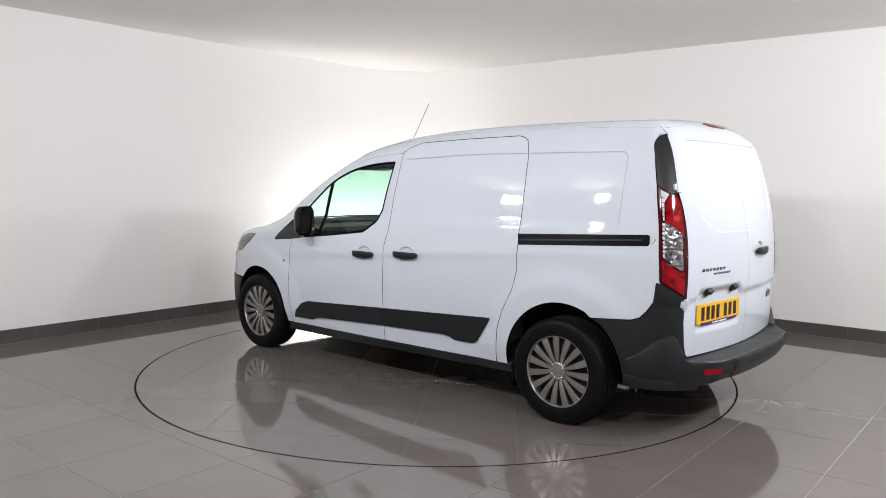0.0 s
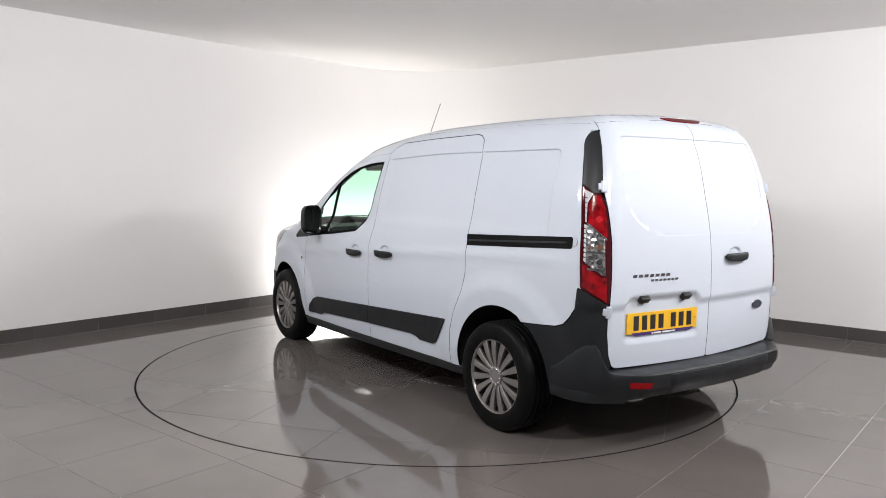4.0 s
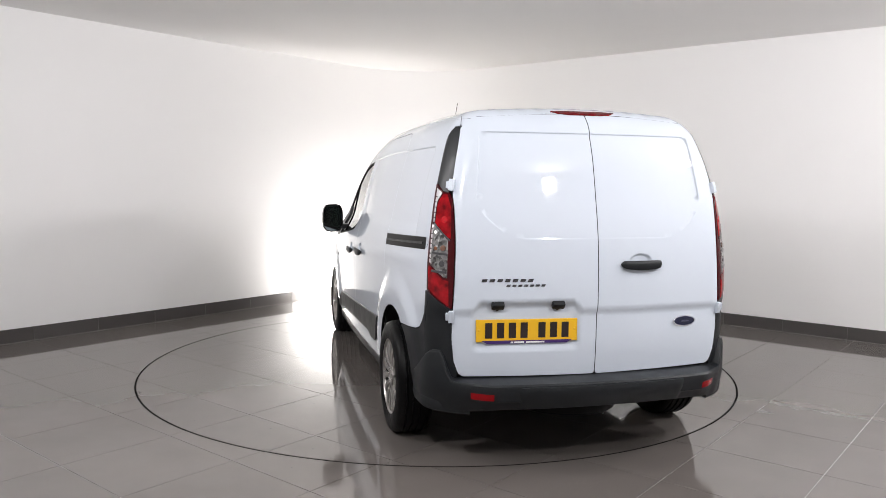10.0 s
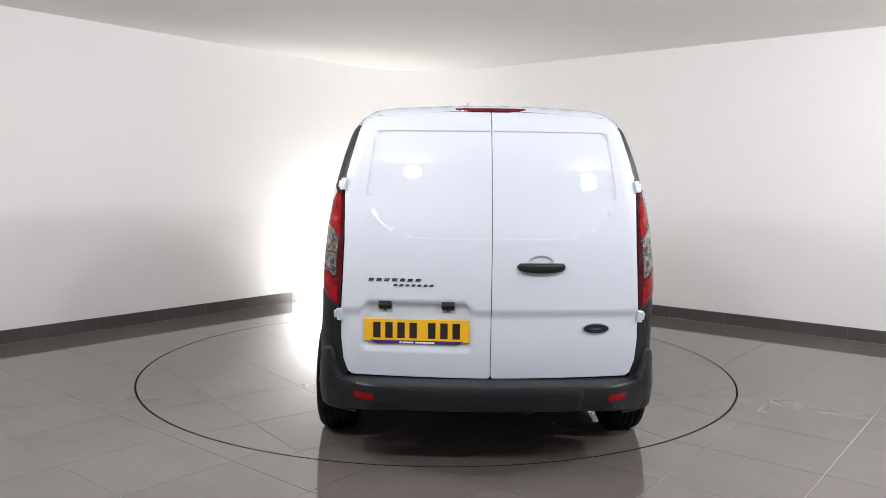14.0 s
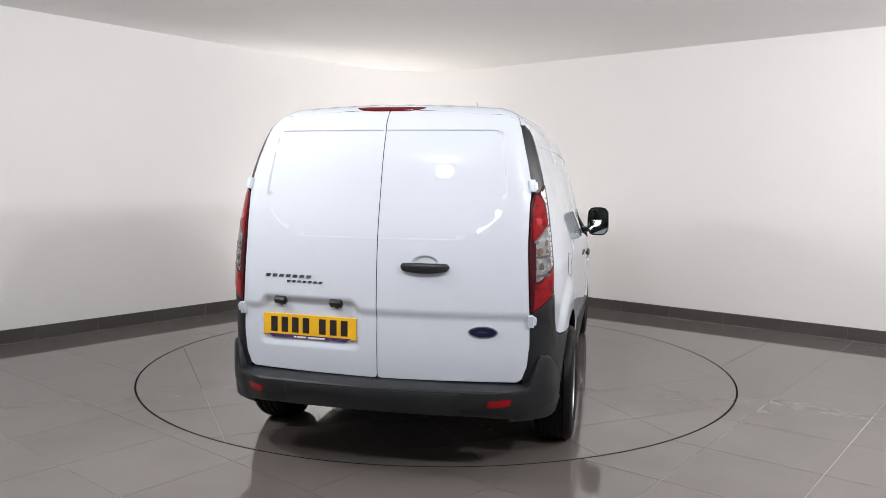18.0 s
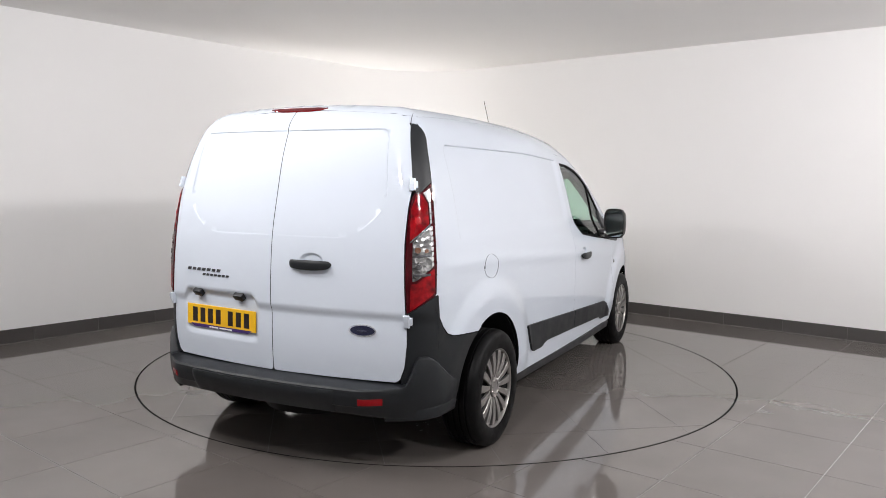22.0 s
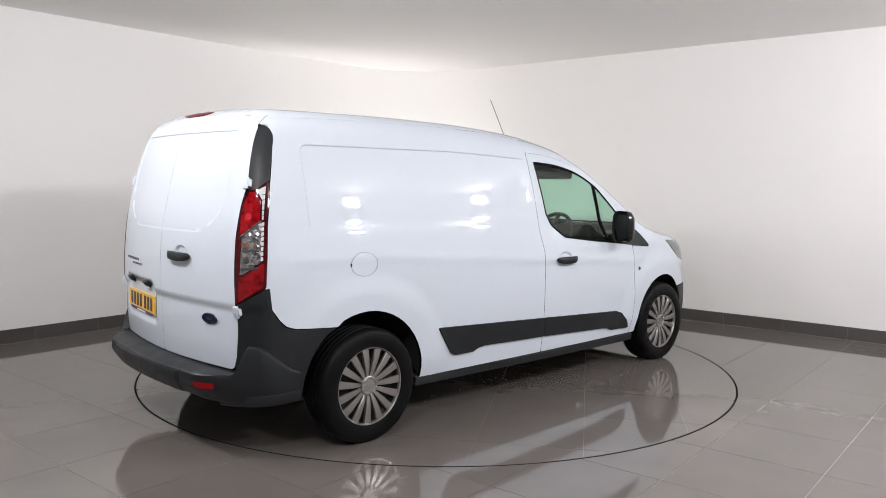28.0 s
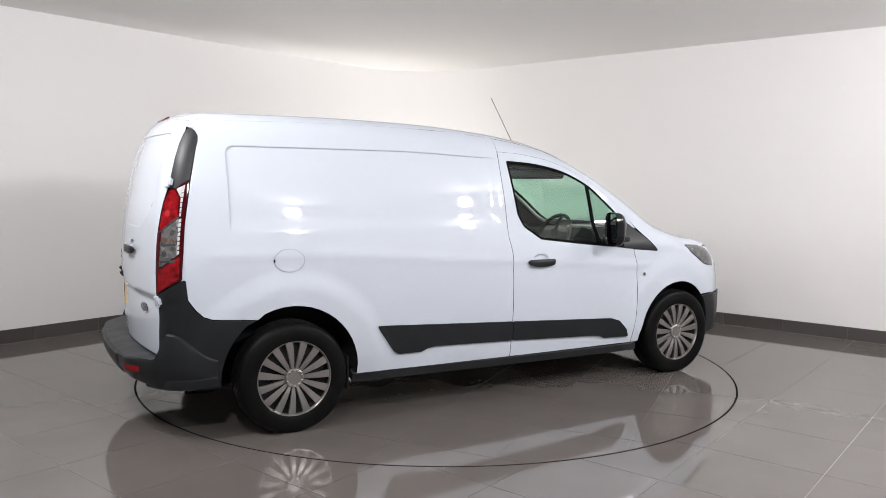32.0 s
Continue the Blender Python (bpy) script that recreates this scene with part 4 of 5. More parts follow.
skin("brake_lamp", ys, RED_LENS, van, view="rear", lift=0.007, depth=0.02, round_r=0.004, step=0.03, edge=0.02, label="slim red high-level brake lamp")

# rear bumper, swept round the back
def sweep_skin(name, phis, rows, mat, parent, label=""):
    """rows(phi) gives (height, stand-off) pairs; phi is measured about a point inside the load space."""
    ways = np.array([(math.cos(radians(f)), math.sin(radians(f)), 0) for f in phis])
    profs = np.array([rows(f) for f in phis])
    m = profs.shape[1]
    d = np.repeat(ways, m, 0)
    start = np.stack([np.full(len(d), -1.7), np.zeros(len(d)), profs[:, :, 0].ravel()], 1) + d * 1.9
    p = march(start, -d, 0, 4)
    g = gradient(p)
    g[:, 2] = 0
    g /= np.linalg.norm(g, axis=1)[:, None]
    verts = [tuple(v) for v in p + g * profs[:, :, 1].reshape(-1, 1)]
    n = len(phis)
    faces = [(i * m + k, (i + 1) * m + k, (i + 1) * m + k + 1, i * m + k + 1) for i in range(n - 1) for k in range(m - 1)]
    bm = bmesh.new()
    vs = [bm.verts.new(v) for v in verts]
    for f in faces:
        bm.faces.new([vs[i] for i in f])
    return part(name, bm, mat, parent, label, sharp=28)


def reach(phi):
    """How far the bumper stands out, as a share of its depth in the middle."""
    a = abs(phi - 180)
    return (0.27 + 0.73 * float(smooth(56.5, 43, a))) * (0.05 + 0.95 * float(smooth(79, 54, a)))


def bumper_rows(phi):
    """A flat ledge, a crisp edge and an upright face; at the corners it rises to a horn and falls off towards the wheel."""
    a = abs(phi - 180)
    k = reach(phi)
    horn = float(smooth(53.0, 56.5, a))
    fall = float(smooth(58.0, 73.0, a))
    side = float(smooth(40, 58, a))
    full = 0.473 + horn * 0.140
    low = 0.322 - 0.024 * side
    f = (full - fall * 0.150 - low) / (full - low)
    rows = [(low, -0.05), (low + 0.002, 0.04), (low + 0.010, 0.094), (low + 0.026, 0.114), (0.376, 0.128), (0.384, 0.137), (0.415, 0.142), (0.438, 0.143), (full - 0.014 - 0.02 * horn, 0.138 - 0.045 * horn),
            (full - 0.006 - 0.004 * horn, 0.128 - 0.065 * horn), (full - 0.003, 0.085 - 0.055 * horn), (full, 0.006), (full + 0.001, -0.03)]
    return [(low + (z - low) * f, o * k if o > 0 else o) for z, o in rows]


def lip_rows(phi):
    """The lower lip that runs on to the wheel arch."""
    w = float(smooth(50, 60, abs(phi - 180)))
    o = 0.10 * reach(phi) + 0.012 * w - 0.004
    return [(0.298, -0.02), (0.300, o - 0.006), (0.308, o), (0.352, o + 0.001), (0.364, o - 0.004), (0.368, -0.01)]


bumper = sweep_skin("rear_bumper", [107.5 + 1.0 * k for k in range(146)], bumper_rows, BLACK_PLASTIC, van, "black plastic rear bumper with step")


for start in (107.5, 229.5):
    sweep_skin("lower_lip", [start + 1.0 * k for k in range(24)], lip_rows, BLACK_PLASTIC, bumper, "lower lip of the bumper beside the wheel")


def pad_rows(phi):
    w = float(smooth(37.5, 34, abs(phi - 180)))
    k, o = reach(phi), 0.017 * w - 0.007
    return [(0.338, 0.05), (0.341, 0.108 * k + o), (0.378, 0.130 * k + o), (0.415, 0.142 * k + o), (0.440, 0.1435 * k + o), (0.454, 0.139 * k + o), (0.458, 0.09)]


sweep_skin("step_pad", [142 + 1.0 * k for k in range(77)], pad_rows, BLACK_PLASTIC, bumper, "raised centre section of the bumper")
for sign in (1, -1):
    d0 = 180 - sign * math.degrees(math.atan2(0.675, 0.64))
    def refl_rows(phi):
        k = reach(phi)
        return [(0.390, 0.05), (0.3905, 0.1382 * k + 0.0012), (0.406, 0.1412 * k + 0.0012), (0.423, 0.1425 * k + 0.0012), (0.4235, 0.05)]
    sweep_skin("bumper_reflector", [d0 + (k - 4) * 0.72 for k in range(9)], refl_rows, RED_PLAIN, bumper, "red bumper reflector")

# mirrors
def mirror_unit(sign):
    bm = bmesh.new()
    n, ms = 20, 9
    rings = []
    for j in range(ms + 1):
        s = j / ms
        x = -0.06 + 0.112 * s
        sc = (1 - max(0, (s - 0.25) / 0.75) ** 2.2 * 0.72)
        ring = []
        for k in range(n):
            a = 2 * math.pi * k / n
            cy, cz = math.cos(a), math.sin(a)
            f = (abs(cy) ** 4 + abs(cz) ** 4) ** -0.25
            ring.append(bm.verts.new((x, sign * (1.0 + 0.088 * f * cy * sc - 0.012 * (1 - sc)), 1.130 + 0.119 * f * cz * sc)))
        rings.append(ring)
    for a, b in zip(rings, rings[1:]):
        for k in range(n):
            bm.faces.new((a[k], a[(k + 1) % n], b[(k + 1) % n], b[k]))
    bm.faces.new(rings[-1])
    inner = []
    for k in range(n):
        a = 2 * math.pi * k / n
        cy, cz = math.cos(a), math.sin(a)
        f = (abs(cy) ** 4 + abs(cz) ** 4) ** -0.25
        inner.append(bm.verts.new((-0.045, sign * (1.0 + 0.078 * f * cy), 1.130 + 0.108 * f * cz)))
    for k in range(n):
        bm.faces.new((rings[0][k], rings[0][(k + 1) % n], inner[(k + 1) % n], inner[k]))
    place = Matrix.Translation((0.765, 0, 0)) @ Matrix.Translation((0, sign * 1.0, 0)) @ Matrix.Rotation(radians(sign * 12), 4, "Z") @ Matrix.Translation((0, -sign * 1.0, 0))
    bm.transform(place)
    ob = part("door_mirror", bm, GLOSS_BLACK, van, "black door mirror housing", sharp=50)
    bm = bmesh.new()
    ring = []
    for k in range(n):
        a = 2 * math.pi * k / n
        cy, cz = math.cos(a), math.sin(a)
        f = (abs(cy) ** 4 + abs(cz) ** 4) ** -0.25
        ring.append(bm.verts.new((-0.047, sign * (1.0 + 0.079 * f * cy), 1.130 + 0.109 * f * cz)))
    bm.faces.new(ring)
    bm.transform(place)
    part("mirror_glass", bm, MIRROR, ob, "reflecting mirror glass")
    part("mirror_arm", box(0.76, 0.92, min(sign * 0.80, sign * 0.955), max(sign * 0.80, sign * 0.955), 1.035, 1.075, 0.012, 2), BLACK_PLASTIC, ob)


mirror_unit(1)
mirror_unit(-1)

# inner shell, floor pan, wheel wells
# the dark shell is added to stop light leaks and blacken panel gaps
bm = bmesh.new()
xs, phs = np.arange(-2.14, 2.16, 0.05), np.arange(-42, 223, 5.0)
win = np.array(win_outline)
d = np.array([(0, math.cos(radians(a)), math.sin(radians(a))) for _ in xs for a in phs])
axis = np.array([(x, 0, 0.95) for x in xs for _ in phs])
p = march(axis + d * 1.7, -d, 0, 1.69)
p = np.where(np.isnan(p), axis, p)
p = p - gradient(p) * 0.035
flat = [bm.verts.new(tuple(v)) for v in p]
rows = [flat[i * len(phs):(i + 1) * len(phs)] for i in range(len(xs))]
for i in range(len(xs) - 1):
    for j in range(len(phs) - 1):
        quad = (rows[i][j], rows[i + 1][j], rows[i + 1][j + 1], rows[i][j + 1])
        c = sum((v.co for v in quad), Vector()) / 4
        if c.z < (0.34 if c.x < -1.85 else 0.27) or any(math.hypot(c.x - wx, c.z - 0.33) < 0.46 for wx in (XF, XR)):
            continue
        ok, dist = inside_margin(win_outline, [(c.x, c.z)])
        if (ok[0] or dist[0] < 0.03) and abs(c.y) > 0.6 and c.x < 0.96:
            continue
        if c.x > 0.28 and c.z > 1.06 and abs(c.y) > 0.5:
            continue
        if 0.62 < c.x < 1.50 and c.z > float(roof_z(np.array(c.x))) - 0.14 and abs(c.y) < 0.66:
            continue
        bm.faces.new(quad)
bmesh.ops.delete(bm, geom=[v for v in bm.verts if not v.link_faces], context="VERTS")
part("inner_shell", bm, LINER, van, "dark inner shell, added to block light and blacken panel gaps")
part("floor_pan", box(-2.02, 1.88, -0.66, 0.66, 0.235, 0.262, 0.01, 1), LINER, van, "dark underbody")
# unseen underbody parts, added to keep the corner's light from passing below
part("undertray", box(0.80, 1.98, -0.60, 0.60, 0.165, 0.190, 0.01, 1), LINER, van, "unseen black engine undertray, added to block light under the van")
part("air_dam", box(1.97, 2.02, -0.62, 0.62, 0.165, 0.32, 0.012, 2), LINER, van, "unseen black air dam, added to block light below the front bumper")
part("fuel_tank", box(-0.95, -0.15, -0.58, 0.05, 0.185, 0.250, 0.03, 2), LINER, van, "unseen black fuel tank, added to block light under the van")
part("silencer", tube([(-1.28, 0.32, 0.255), (-0.75, 0.32, 0.255)], 0.075, 16), DARK_STEEL, van, "unseen dark exhaust silencer, added to block light under the van")
part("spare_wheel", lathe([(0.0001, 0.215), (0.22, 0.215), (0.29, 0.225), (0.305, 0.26), (0.305, 0.33), (0.0001, 0.34)], 32, pose(-1.93, 0.0, 0.0)), RUBBER, van, "unseen spare wheel, added to block light under the load floor")
# added dark panel behind the rear doors, so their gaps look black
part("rear_inner", box(-2.10, -2.08, -0.58, 0.58, 0.30, 1.62), LINER, van)
for wx in (XF, XR):
    for sign in (1, -1):
        bm = bmesh.new()
        ang = [radians(-8 + 196 * k / 20) for k in range(21)]
        a = [bm.verts.new((wx + 0.425 * math.cos(t), sign * min(0.875, float(half_width(wx + 0.425 * math.cos(t), 0.33 + 0.425 * math.sin(t))) - 0.03), 0.33 + 0.425 * math.sin(t))) for t in ang]
        b = [bm.verts.new((wx + 0.425 * math.cos(t), sign * 0.50, 0.33 + 0.425 * math.sin(t))) for t in ang]
        for k in range(20):
            bm.faces.new((a[k], a[k + 1], b[k + 1], b[k]))
        bm.faces.new(b)
        part("arch_liner", bm, LINER, van, "black wheel arch liner")
part("rear_axle", tube([(XR, -0.66, 0.30), (XR, 0.66, 0.30)], 0.045, 12), DARK_STEEL, van)
for sign in (1, -1):
    part("mud_flap", box(-1.205, -1.195, min(sign * 0.68, sign * 0.85), max(sign * 0.68, sign * 0.85), 0.19, 0.40, 0.004, 1), LINER, van, "black mud flap")

# wheels
def wheel(x, sign, spin):
    turn = Matrix.Translation((x, sign * (0.828 if x < 0 else 0.782), ZW)) @ Matrix.Rotation(radians(-90 * sign), 4, "X") @ Matrix.Rotation(radians(spin), 4, "Z")
    rim = part("wheel", lathe([(0.06, 0.055), (0.195, 0.045), (0.208, 0.06), (0.213, 0.09), (0.213, -0.09), (0.10, -0.09)], 48, turn), DARK_STEEL, van, "steel wheel with silver multi-spoke trim")
    prof = [(0.207, -0.085), (0.218, -0.1), (0.25, -0.108), (0.290, -0.104), (0.312, -0.092), (0.3205, -0.075)]
    for g in (-0.055, -0.018, 0.018, 0.055):
        prof += [(0.3235, g - 0.0065), (0.3155, g - 0.004), (0.3155, g + 0.004), (0.3235, g + 0.0065)]
    prof += [(0.3205, 0.075), (0.312, 0.092), (0.300, 0.1005), (0.296, 0.1015), (0.290, 0.104), (0.25, 0.108), (0.228, 0.103), (0.219, 0.1), (0.214, 0.09)]
    part("tyre", lathe(prof, 72, turn, True), RUBBER, rim, "black road tyre", sharp=40)
    part("trim_ring", lathe([(0.207, 0.078), (0.2085, 0.090), (0.213, 0.0965), (0.2175, 0.097), (0.2195, 0.092), (0.218, 0.080)], 64, turn, True), TRIM_SILVER, rim, "silver rim of the wheel trim")
    for k in range(15):
        a = 2 * math.pi * k / 15
        bm = bmesh.new()
        pts = []
        for r, w, h in ((0.045, 0.0085, 0.078), (0.09, 0.0132, 0.088), (0.15, 0.0180, 0.0925), (0.2095, 0.0222, 0.089)):
            pts.append([bm.verts.new((r, -w, h - 0.016)), bm.verts.new((r, -w, h - 0.002)), bm.verts.new((r, -w + 0.002, h)), bm.verts.new((r, w - 0.002, h)), bm.verts.new((r, w, h - 0.002)), bm.verts.new((r, w, h - 0.016))])
        for p, q in zip(pts, pts[1:]):
            for i in range(5):
                bm.faces.new((p[i], p[i + 1], q[i + 1], q[i]))
        bm.faces.new(pts[0])
        bm.faces.new(pts[-1])
        bm.transform(turn @ Matrix.Rotation(a, 4, "Z"))
        part("spoke", bm, TRIM_SILVER, rim, sharp=25)
    part("hub_cap", lathe([(0.056, 0.074), (0.054, 0.088), (0.050, 0.0905), (0.040, 0.0895), (0.038, 0.0865), (0.0001, 0.0875)], 40, turn), TRIM_SILVER, rim, "round silver hub cap")
    for k in range(10):
        a = 2 * math.pi * (k + 0.5) / 10
        part("hub_stud", lathe([(0.0052, 0.086), (0.0052, 0.0925), (0.003, 0.0945), (0.0001, 0.095)], 8, turn @ Matrix.Translation((0.0455 * math.cos(a), 0.0455 * math.sin(a), 0))), CHROME, rim)
    return rim


for x, sign, spin in ((XF, 1, 4), (XR, 1, 11), (XF, -1, 7), (XR, -1, 2)):
    wheel(x, sign, spin)

# the cab, seen through the glass
part("dashboard", box(0.98, 1.50, -0.72, 0.72, 0.78, 1.055, 0.06, 3), CABIN, van, "dark moulded dashboard")
part("binnacle", box(0.92, 1.12, -0.55, -0.20, 1.0, 1.12, 0.04, 3), CABIN, van, "instrument hood")
part("bulkhead", box(-0.30, -0.27, -0.66, 0.66, 0.28, 1.66), CABIN_GREY, van, "grey load-space bulkhead")
part("headlining", box(-0.26, 0.42, -0.66, 0.66, 1.575, 1.60, 0.01, 2), CABIN, van, "dark headlining")
part("overhead_shelf", box(-0.22, 0.55, -0.66, -0.10, 1.478, 1.552, 0.03, 3), CABIN, van, "dark overhead shelf")
wm = pose(0.665, -0.37, 1.04, 0, -62, 0)
bm = bmesh.new()
ring = [[bm.verts.new(wm @ Vector(((0.185 + 0.015 * math.cos(b)) * math.cos(a), (0.185 + 0.015 * math.cos(b)) * math.sin(a), 0.015 * math.sin(b)))) for b in (2 * math.pi * j / 8 for j in range(8))]
        for a in (2 * math.pi * k / 36 for k in range(36))]
for k in range(36):
    for j in range(8):
        bm.faces.new((ring[k][j], ring[k][(j + 1) % 8], ring[(k + 1) % 36][(j + 1) % 8], ring[(k + 1) % 36][j]))
swheel = part("steering_wheel", bm, CABIN, van, "black steering wheel")
part("wheel_boss", lathe([(0.07, -0.03), (0.07, 0.01), (0.05, 0.02), (0.0001, 0.022)], 20, wm), CABIN, swheel)
for a in (0, 180, 270):
    part("wheel_spoke", box(0.05, 0.18, -0.018, 0.018, -0.008, 0.008, 0.004, 1, wm @ pose(0, 0, 0, 0, 0, a)), CABIN, swheel)
for y in (-0.40, 0.40):
    seat = part("seat", box(0.02, 0.52, y - 0.24, y + 0.24, 0.52, 0.70, 0.06, 3), FABRIC, van, "dark cloth cab seat")
    part("seat_back", box(-0.10, 0.06, y - 0.23, y + 0.23, 0.62, 1.20, 0.06, 3, Matrix.Translation((0, 0, 0))), FABRIC, seat)
    part("headrest", box(-0.13, -0.04, y - 0.12, y + 0.12, 1.22, 1.38, 0.04, 3), FABRIC, seat)
    part("sun_visor", box(0.40, 0.58, y - 0.17, y + 0.17, 1.555, 1.575, 0.008, 2, Matrix.Translation((0.49, 0, 1.565)) @ pose(0, 0, 0, 0, 14) @ Matrix.Translation((-0.49, 0, -1.565))), CABIN, van, "folded sun visor")

# ---- turntable and floor tiles ----
RAD, GAP, PITCH = 2.260, 0.0068, 0.602
turntable = new("turntable")
tagged(turntable, "round grey tiled turntable flush with the floor", "turntable")


def tile_mesh(name, poly_outline, mat, hole=None, keep_inside=True, depth=0.008):
    """A tile cut by the turntable's circle: inside of it or outside of it."""
    n = len(poly_outline)
    pts, edges = [Vector(p) for p in poly_outline], [(i, (i + 1) % n) for i in range(n)]
    rad = RAD - GAP if keep_inside else RAD + GAP
    far = max(v.length for v in pts)
    mid = sum(pts, Vector((0, 0))) / n
    near = min((pts[i] + (pts[(i + 1) % n] - pts[i]) * t / 8).length for i in range(n) for t in range(8))
    crosses = near < rad < far + 1e-6
    if not crosses and (mid.length < rad) != keep_inside:
        return None
    if crosses:
        base, k = len(pts), 180
        pts += [Vector((rad * math.cos(2 * math.pi * i / k), rad * math.sin(2 * math.pi * i / k))) for i in range(k)]
        edges += [(base + i, base + (i + 1) % k) for i in range(k)]
    v2, _, faces, *_ = delaunay_2d_cdt(pts, edges, [], 1, 1e-6)
    used, fs = {}, []
    for f in faces:
        c = sum((v2[i] for i in f), Vector((0, 0))) / len(f)
        ok, _d = inside_margin(poly_outline, [tuple(c)])
        if not ok[0] or (crosses and (c.length < rad) != keep_inside):
            continue
        fs.append([used.setdefault(i, len(used)) for i in f])
    if not fs:
        return None
    order = sorted(used, key=used.get)
    verts = [(v2[i].x, v2[i].y, 0.0) for i in order]
    count = {(i, j) for f in fs for i, j in zip(f, f[1:] + f[:1])}
    low = len(verts)
    verts += [(x, y, -depth) for x, y, _z in verts]
    fs += [[j, i, i + low, j + low] for i, j in list(count) if (j, i) not in count]
    me = bpy.data.meshes.new(name)
    me.from_pydata(verts, [], fs)
    me.materials.append(mat)
    return me


# tiles of the turntable: a square grid turned against the van
TA, OA, OB = radians(36.5), 0.03, 0.005
ea, eb = Vector((math.cos(TA), math.sin(TA))), Vector((-math.sin(TA), math.cos(TA)))
J = 0.0016
me = bpy.data.meshes.new("deck")
disc = arc(0, 0, RAD - GAP - 0.001, 0, 358, 179)
me.from_pydata([(x, y, -0.0012) for x, y in disc], [], [list(range(len(disc)))])
me.materials.append(DARK_GROUT)
deck = new("deck", me)
deck.parent = turntable
for i in range(-5, 5):
    for k in range(-5, 5):
        quad = []
        for da, db in ((0, 0), (1, 0), (1, 1), (0, 1)):
            a = OB + (i + da) * PITCH + (J if da == 0 else -J)
            b = OA + (k + db) * PITCH + (J if db == 0 else -J)
            quad.append(tuple(ea * a + eb * b))
        me = tile_mesh("tile", quad, TILE, keep_inside=True)
        if me:
            new("tile", me).parent = turntable

# fixed tiles round it, in line with the walls
for i in range(-1, 14):
    for k in range(-1, 16):
        u0, u1 = 0.225 + 0.598 * i + J, 0.225 + 0.598 * (i + 1) - J
        v0, v1 = 0.22 + PITCH * k + J, 0.22 + PITCH * (k + 1) - J
        u0, v0, u1, v1 = max(u0, 0), max(v0, 0), min(u1, ROOM_U), min(v1, ROOM_V)
        if u1 - u0 < 0.02 or v1 - v0 < 0.02:
            continue
        quad = [tuple(room(u, v).xy) for u, v in ((u0, v0), (u1, v0), (u1, v1), (u0, v1))]
        if area2(quad) < 0:
            quad = quad[::-1]
        me = tile_mesh("tile", quad, TILE, keep_inside=False)
        if me:
            new("tile", me).parent = floor
# the open gap's shade is put in as a flat black ring
bm = bmesh.new()
ra = [[bm.verts.new((r * math.cos(2 * math.pi * k / 180), r * math.sin(2 * math.pi * k / 180), z)) for k in range(180)] for r, z in ((RAD - GAP, -0.0014), (RAD + GAP, -0.0014))]
for k in range(180):
    bm.faces.new((ra[0][k], ra[0][(k + 1) % 180], ra[1][(k + 1) % 180], ra[1][k]))
tagged(part("turntable_gap", bm, GAP_BLACK, None, "flat black ring for the shaded gap round the turntable"), category="floor", kind="structure")

# drops of water under the van, dark specks on the tiles
WATER = material("clear_water", (0.6, 0.6, 0.6), 0.02, spec=0.8)
SPECK = material("dark_dirt", (0.02, 0.018, 0.016), 0.8)


def scatter(name, spots, low, high, flat, mat, parent, label):
    rng = random.Random(7)
    verts, faces = [], []
    for x, y in spots:
        r = low + (high - low) * rng.random() ** 2
        base, n = len(verts), 9
        sx, ang = 0.6 + 0.9 * rng.random(), rng.random() * 6.3
        for k in range(n):
            a = 2 * math.pi * k / n
            px, py = r * sx * math.cos(a), r / sx * math.sin(a) * (0.8 + 0.4 * rng.random())
            verts.append((x + px * math.cos(ang) - py * math.sin(ang), y + px * math.sin(ang) + py * math.cos(ang), 0.0004))
        verts.append((x, y, 0.0004 + r * flat))
        faces += [(base + k, base + (k + 1) % n, base + n) for k in range(n)]
    return tagged(mesh_object(name, verts, faces, mat, parent, label), kind="stuff")


rng = random.Random(3)
spots = []
for (x0, y0), (x1, y1), n, w in (((-0.92, -0.74), (0.04, -0.67), 50, 0.025), ((-0.36, 0.44), (-0.80, 0.29), 75, 0.016), ((-1.5, -0.7), (-1.2, -0.5), 20, 0.06)):
    for k in range(n):
        q = rng.random()
        spots.append((x0 + (x1 - x0) * q + rng.gauss(0, w), y0 + (y1 - y0) * q + rng.gauss(0, w)))
scatter("water_drops", spots, 0.002, 0.007, 0.25, WATER, turntable, "scattered clear water drops")
spots = [(rng.uniform(-1.9, 1.9), rng.uniform(-1.9, 1.9)) for _ in range(130)]
spots = [p for p in spots if math.hypot(*p) < 2.15]
scatter("dirt_specks", spots, 0.002, 0.007, 0.02, SPECK, turntable, "small dark dirt specks")
spots = [(-1.15, -2.04), (-0.73, -2.29), (-1.87, -2.58), (1.84, -1.60), (1.96, -1.62), (1.88, -2.25), (1.53, -2.6)]
while len(spots) < 90:
    p = (rng.uniform(-3.6, 3.8), rng.uniform(-3.6, 2.6))
    if math.hypot(*p) > 2.35:
        spots.append(p)
scatter("floor_specks", spots, 0.002, 0.006, 0.02, SPECK, floor, "small dark dirt specks")

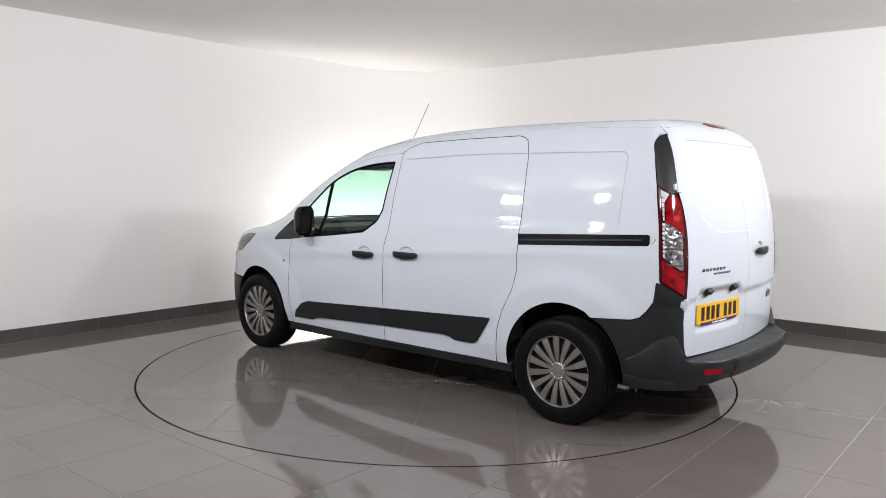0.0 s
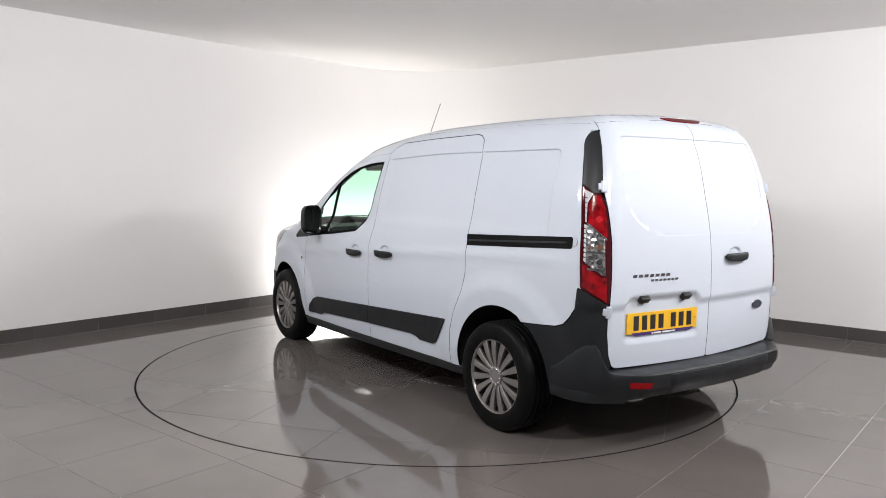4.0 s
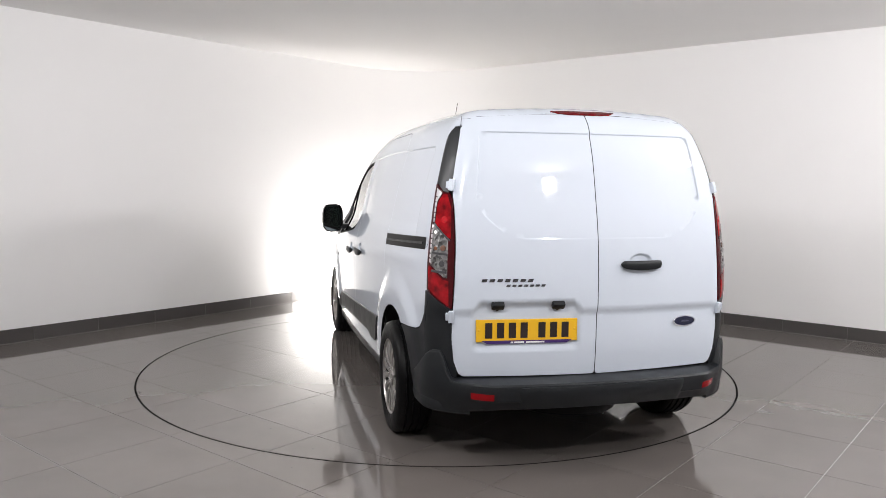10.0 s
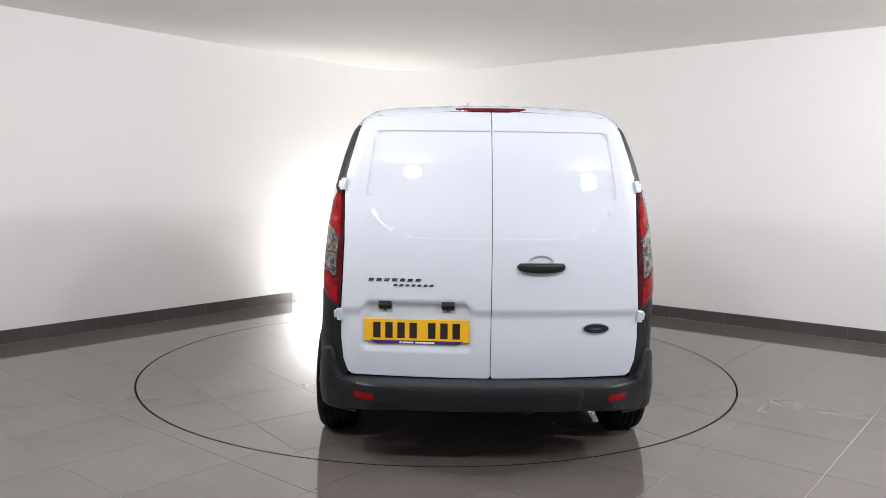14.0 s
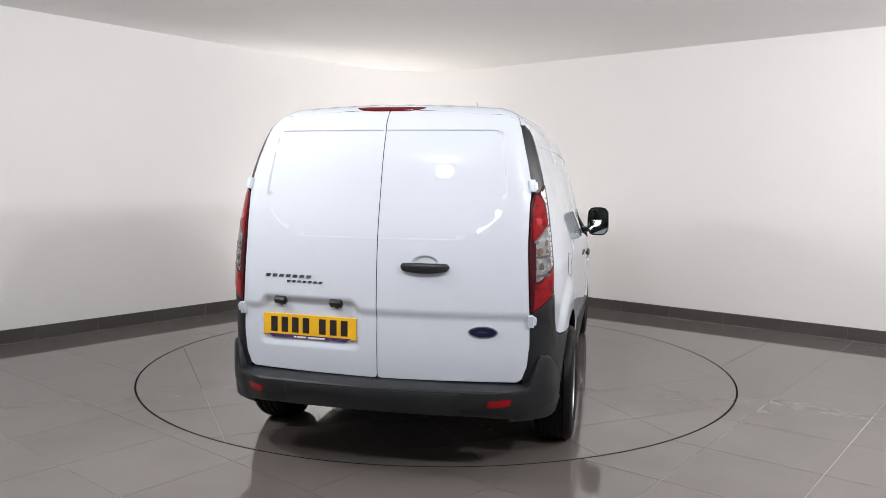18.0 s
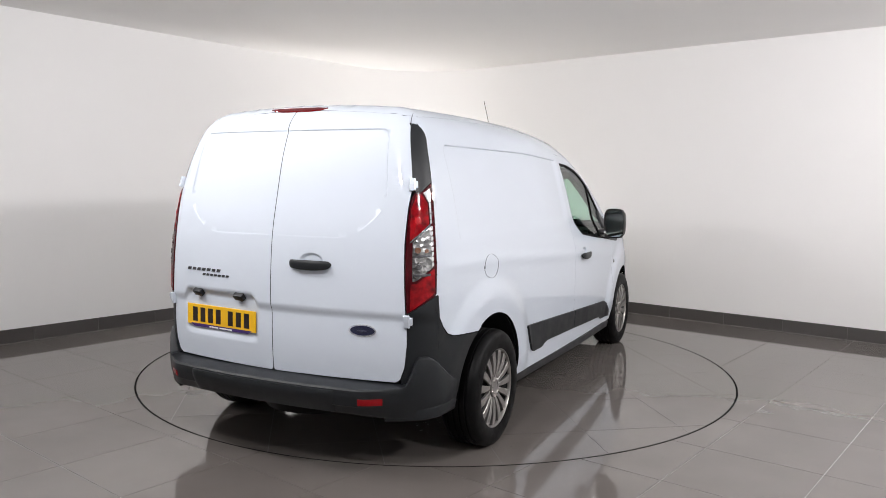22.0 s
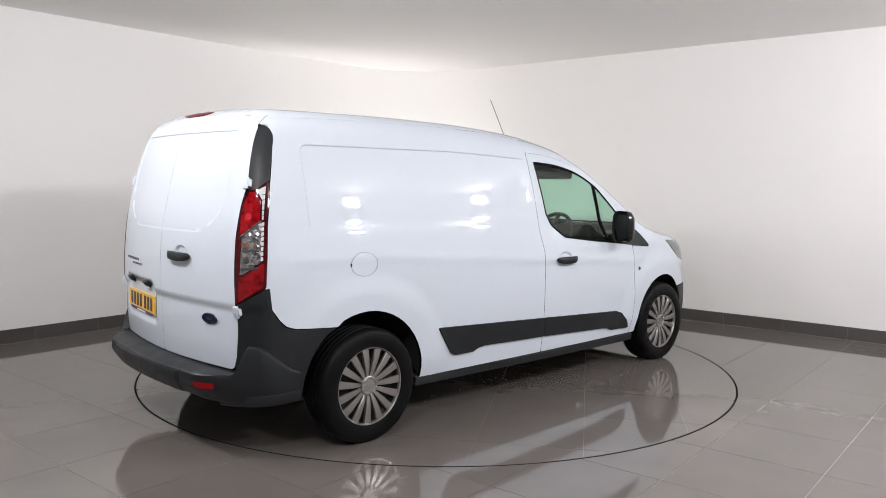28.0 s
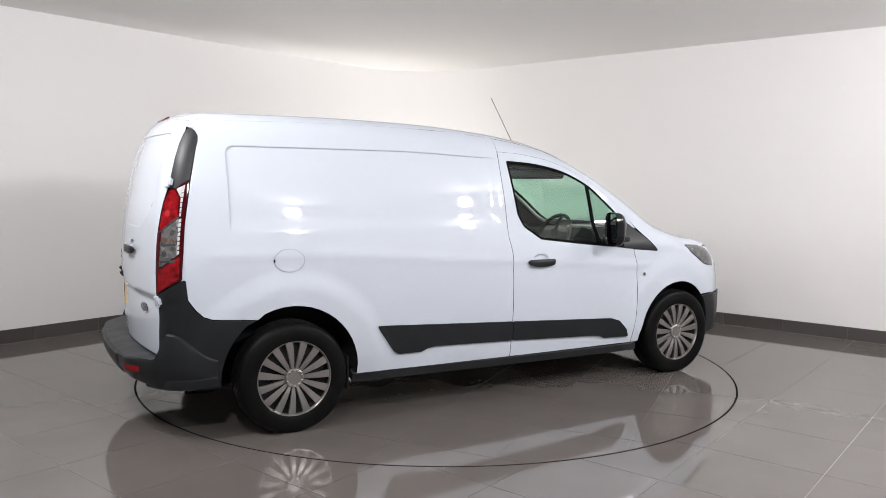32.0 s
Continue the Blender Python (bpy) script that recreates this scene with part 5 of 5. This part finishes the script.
# skirting of dark tiles along both walls
skirting = new("baseboard")
tagged(skirting, "dark grey tiled skirting along the white walls", "baseboard", kind="structure")
H = 0.1245
for k in range(-1, 9):
    a, b = 5.022 - 0.583 * (k + 1), 5.022 - 0.583 * k
    a, b = max(a, RC), min(b, ROOM_V)
    if b - a > 0.03:
        room_box("skirting_tile", 0.0, 0.011, a + 0.0015, b - 0.0015, 0.0, H, SKIRT, "", parent=skirting, bevel=0.0015)
for k in range(7):
    a, b = 5.605 + 0.583 * k, 5.605 + 0.583 * (k + 1)
    room_box("skirting_tile", 0.0, 0.011, a + 0.0015, min(b, ROOM_V) - 0.0015, 0.0, H, SKIRT, "", parent=skirting, bevel=0.0015)
for k in range(-4, 10):
    a, b = 5.545 - 0.580 * (k + 1), 5.545 - 0.580 * k
    a, b = max(a, RC), min(b, ROOM_U)
    if b - a > 0.03:
        room_box("skirting_tile", a + 0.0015, b - 0.0015, 0.0, 0.011, 0.0, H, SKIRT, "", parent=skirting, bevel=0.0015)
for k in range(6):
    bm = bmesh.new()
    ring = [[RC - r * math.cos(a), RC - r * math.sin(a)] for r in (RC - 0.001, RC - 0.012) for a in (math.pi / 2 * (k * 4 + j + (0.01 if j == 0 else -0.01 if j == 4 else 0)) / 24 for j in range(5))]
    low, up = [bm.verts.new(room(u, v, 0.0)) for u, v in ring], [bm.verts.new(room(u, v, H)) for u, v in ring]
    for j in range(4):
        bm.faces.new((low[5 + j], low[6 + j], up[6 + j], up[5 + j]))
        bm.faces.new((up[j], up[j + 1], up[6 + j], up[5 + j]))
    for j in (0, 4):
        bm.faces.new((low[j], low[5 + j], up[5 + j], up[j]))
    part("skirting_tile", bm, SKIRT, skirting, smooth_all=False)
room_box("joint_bead", 0.0, 0.0145, 0.0145, ROOM_V, 0.0, 0.004, JOINT, "", parent=skirting)
room_box("joint_bead", 0.0145, ROOM_U, 0.0, 0.0145, 0.0, 0.004, JOINT, "", parent=skirting)
room_box("joint_grout", 0.0, 0.0088, 0.011, ROOM_V, 0.0, H - 0.001, JOINT, "", parent=skirting)
room_box("joint_grout", 0.011, ROOM_U, 0.0, 0.0088, 0.0, H - 0.001, JOINT, "", parent=skirting)


def heading(t):
    return 138.99 - 3.4497 * t - 0.000133 * (t - 16) ** 2


def motions():
    """The turntable carries the van round, slowly and evenly."""
    table, ride = [], []
    for k in range(33):
        t = k * CLIP / 32
        turn = pose(0, 0, 0, 0, 0, heading(t))
        table.append((t, turn))
        ride.append((t, turn @ Matrix.Translation((0, -0.235, 0))))
    walk(turntable, table)
    walk(van, ride)


motions()
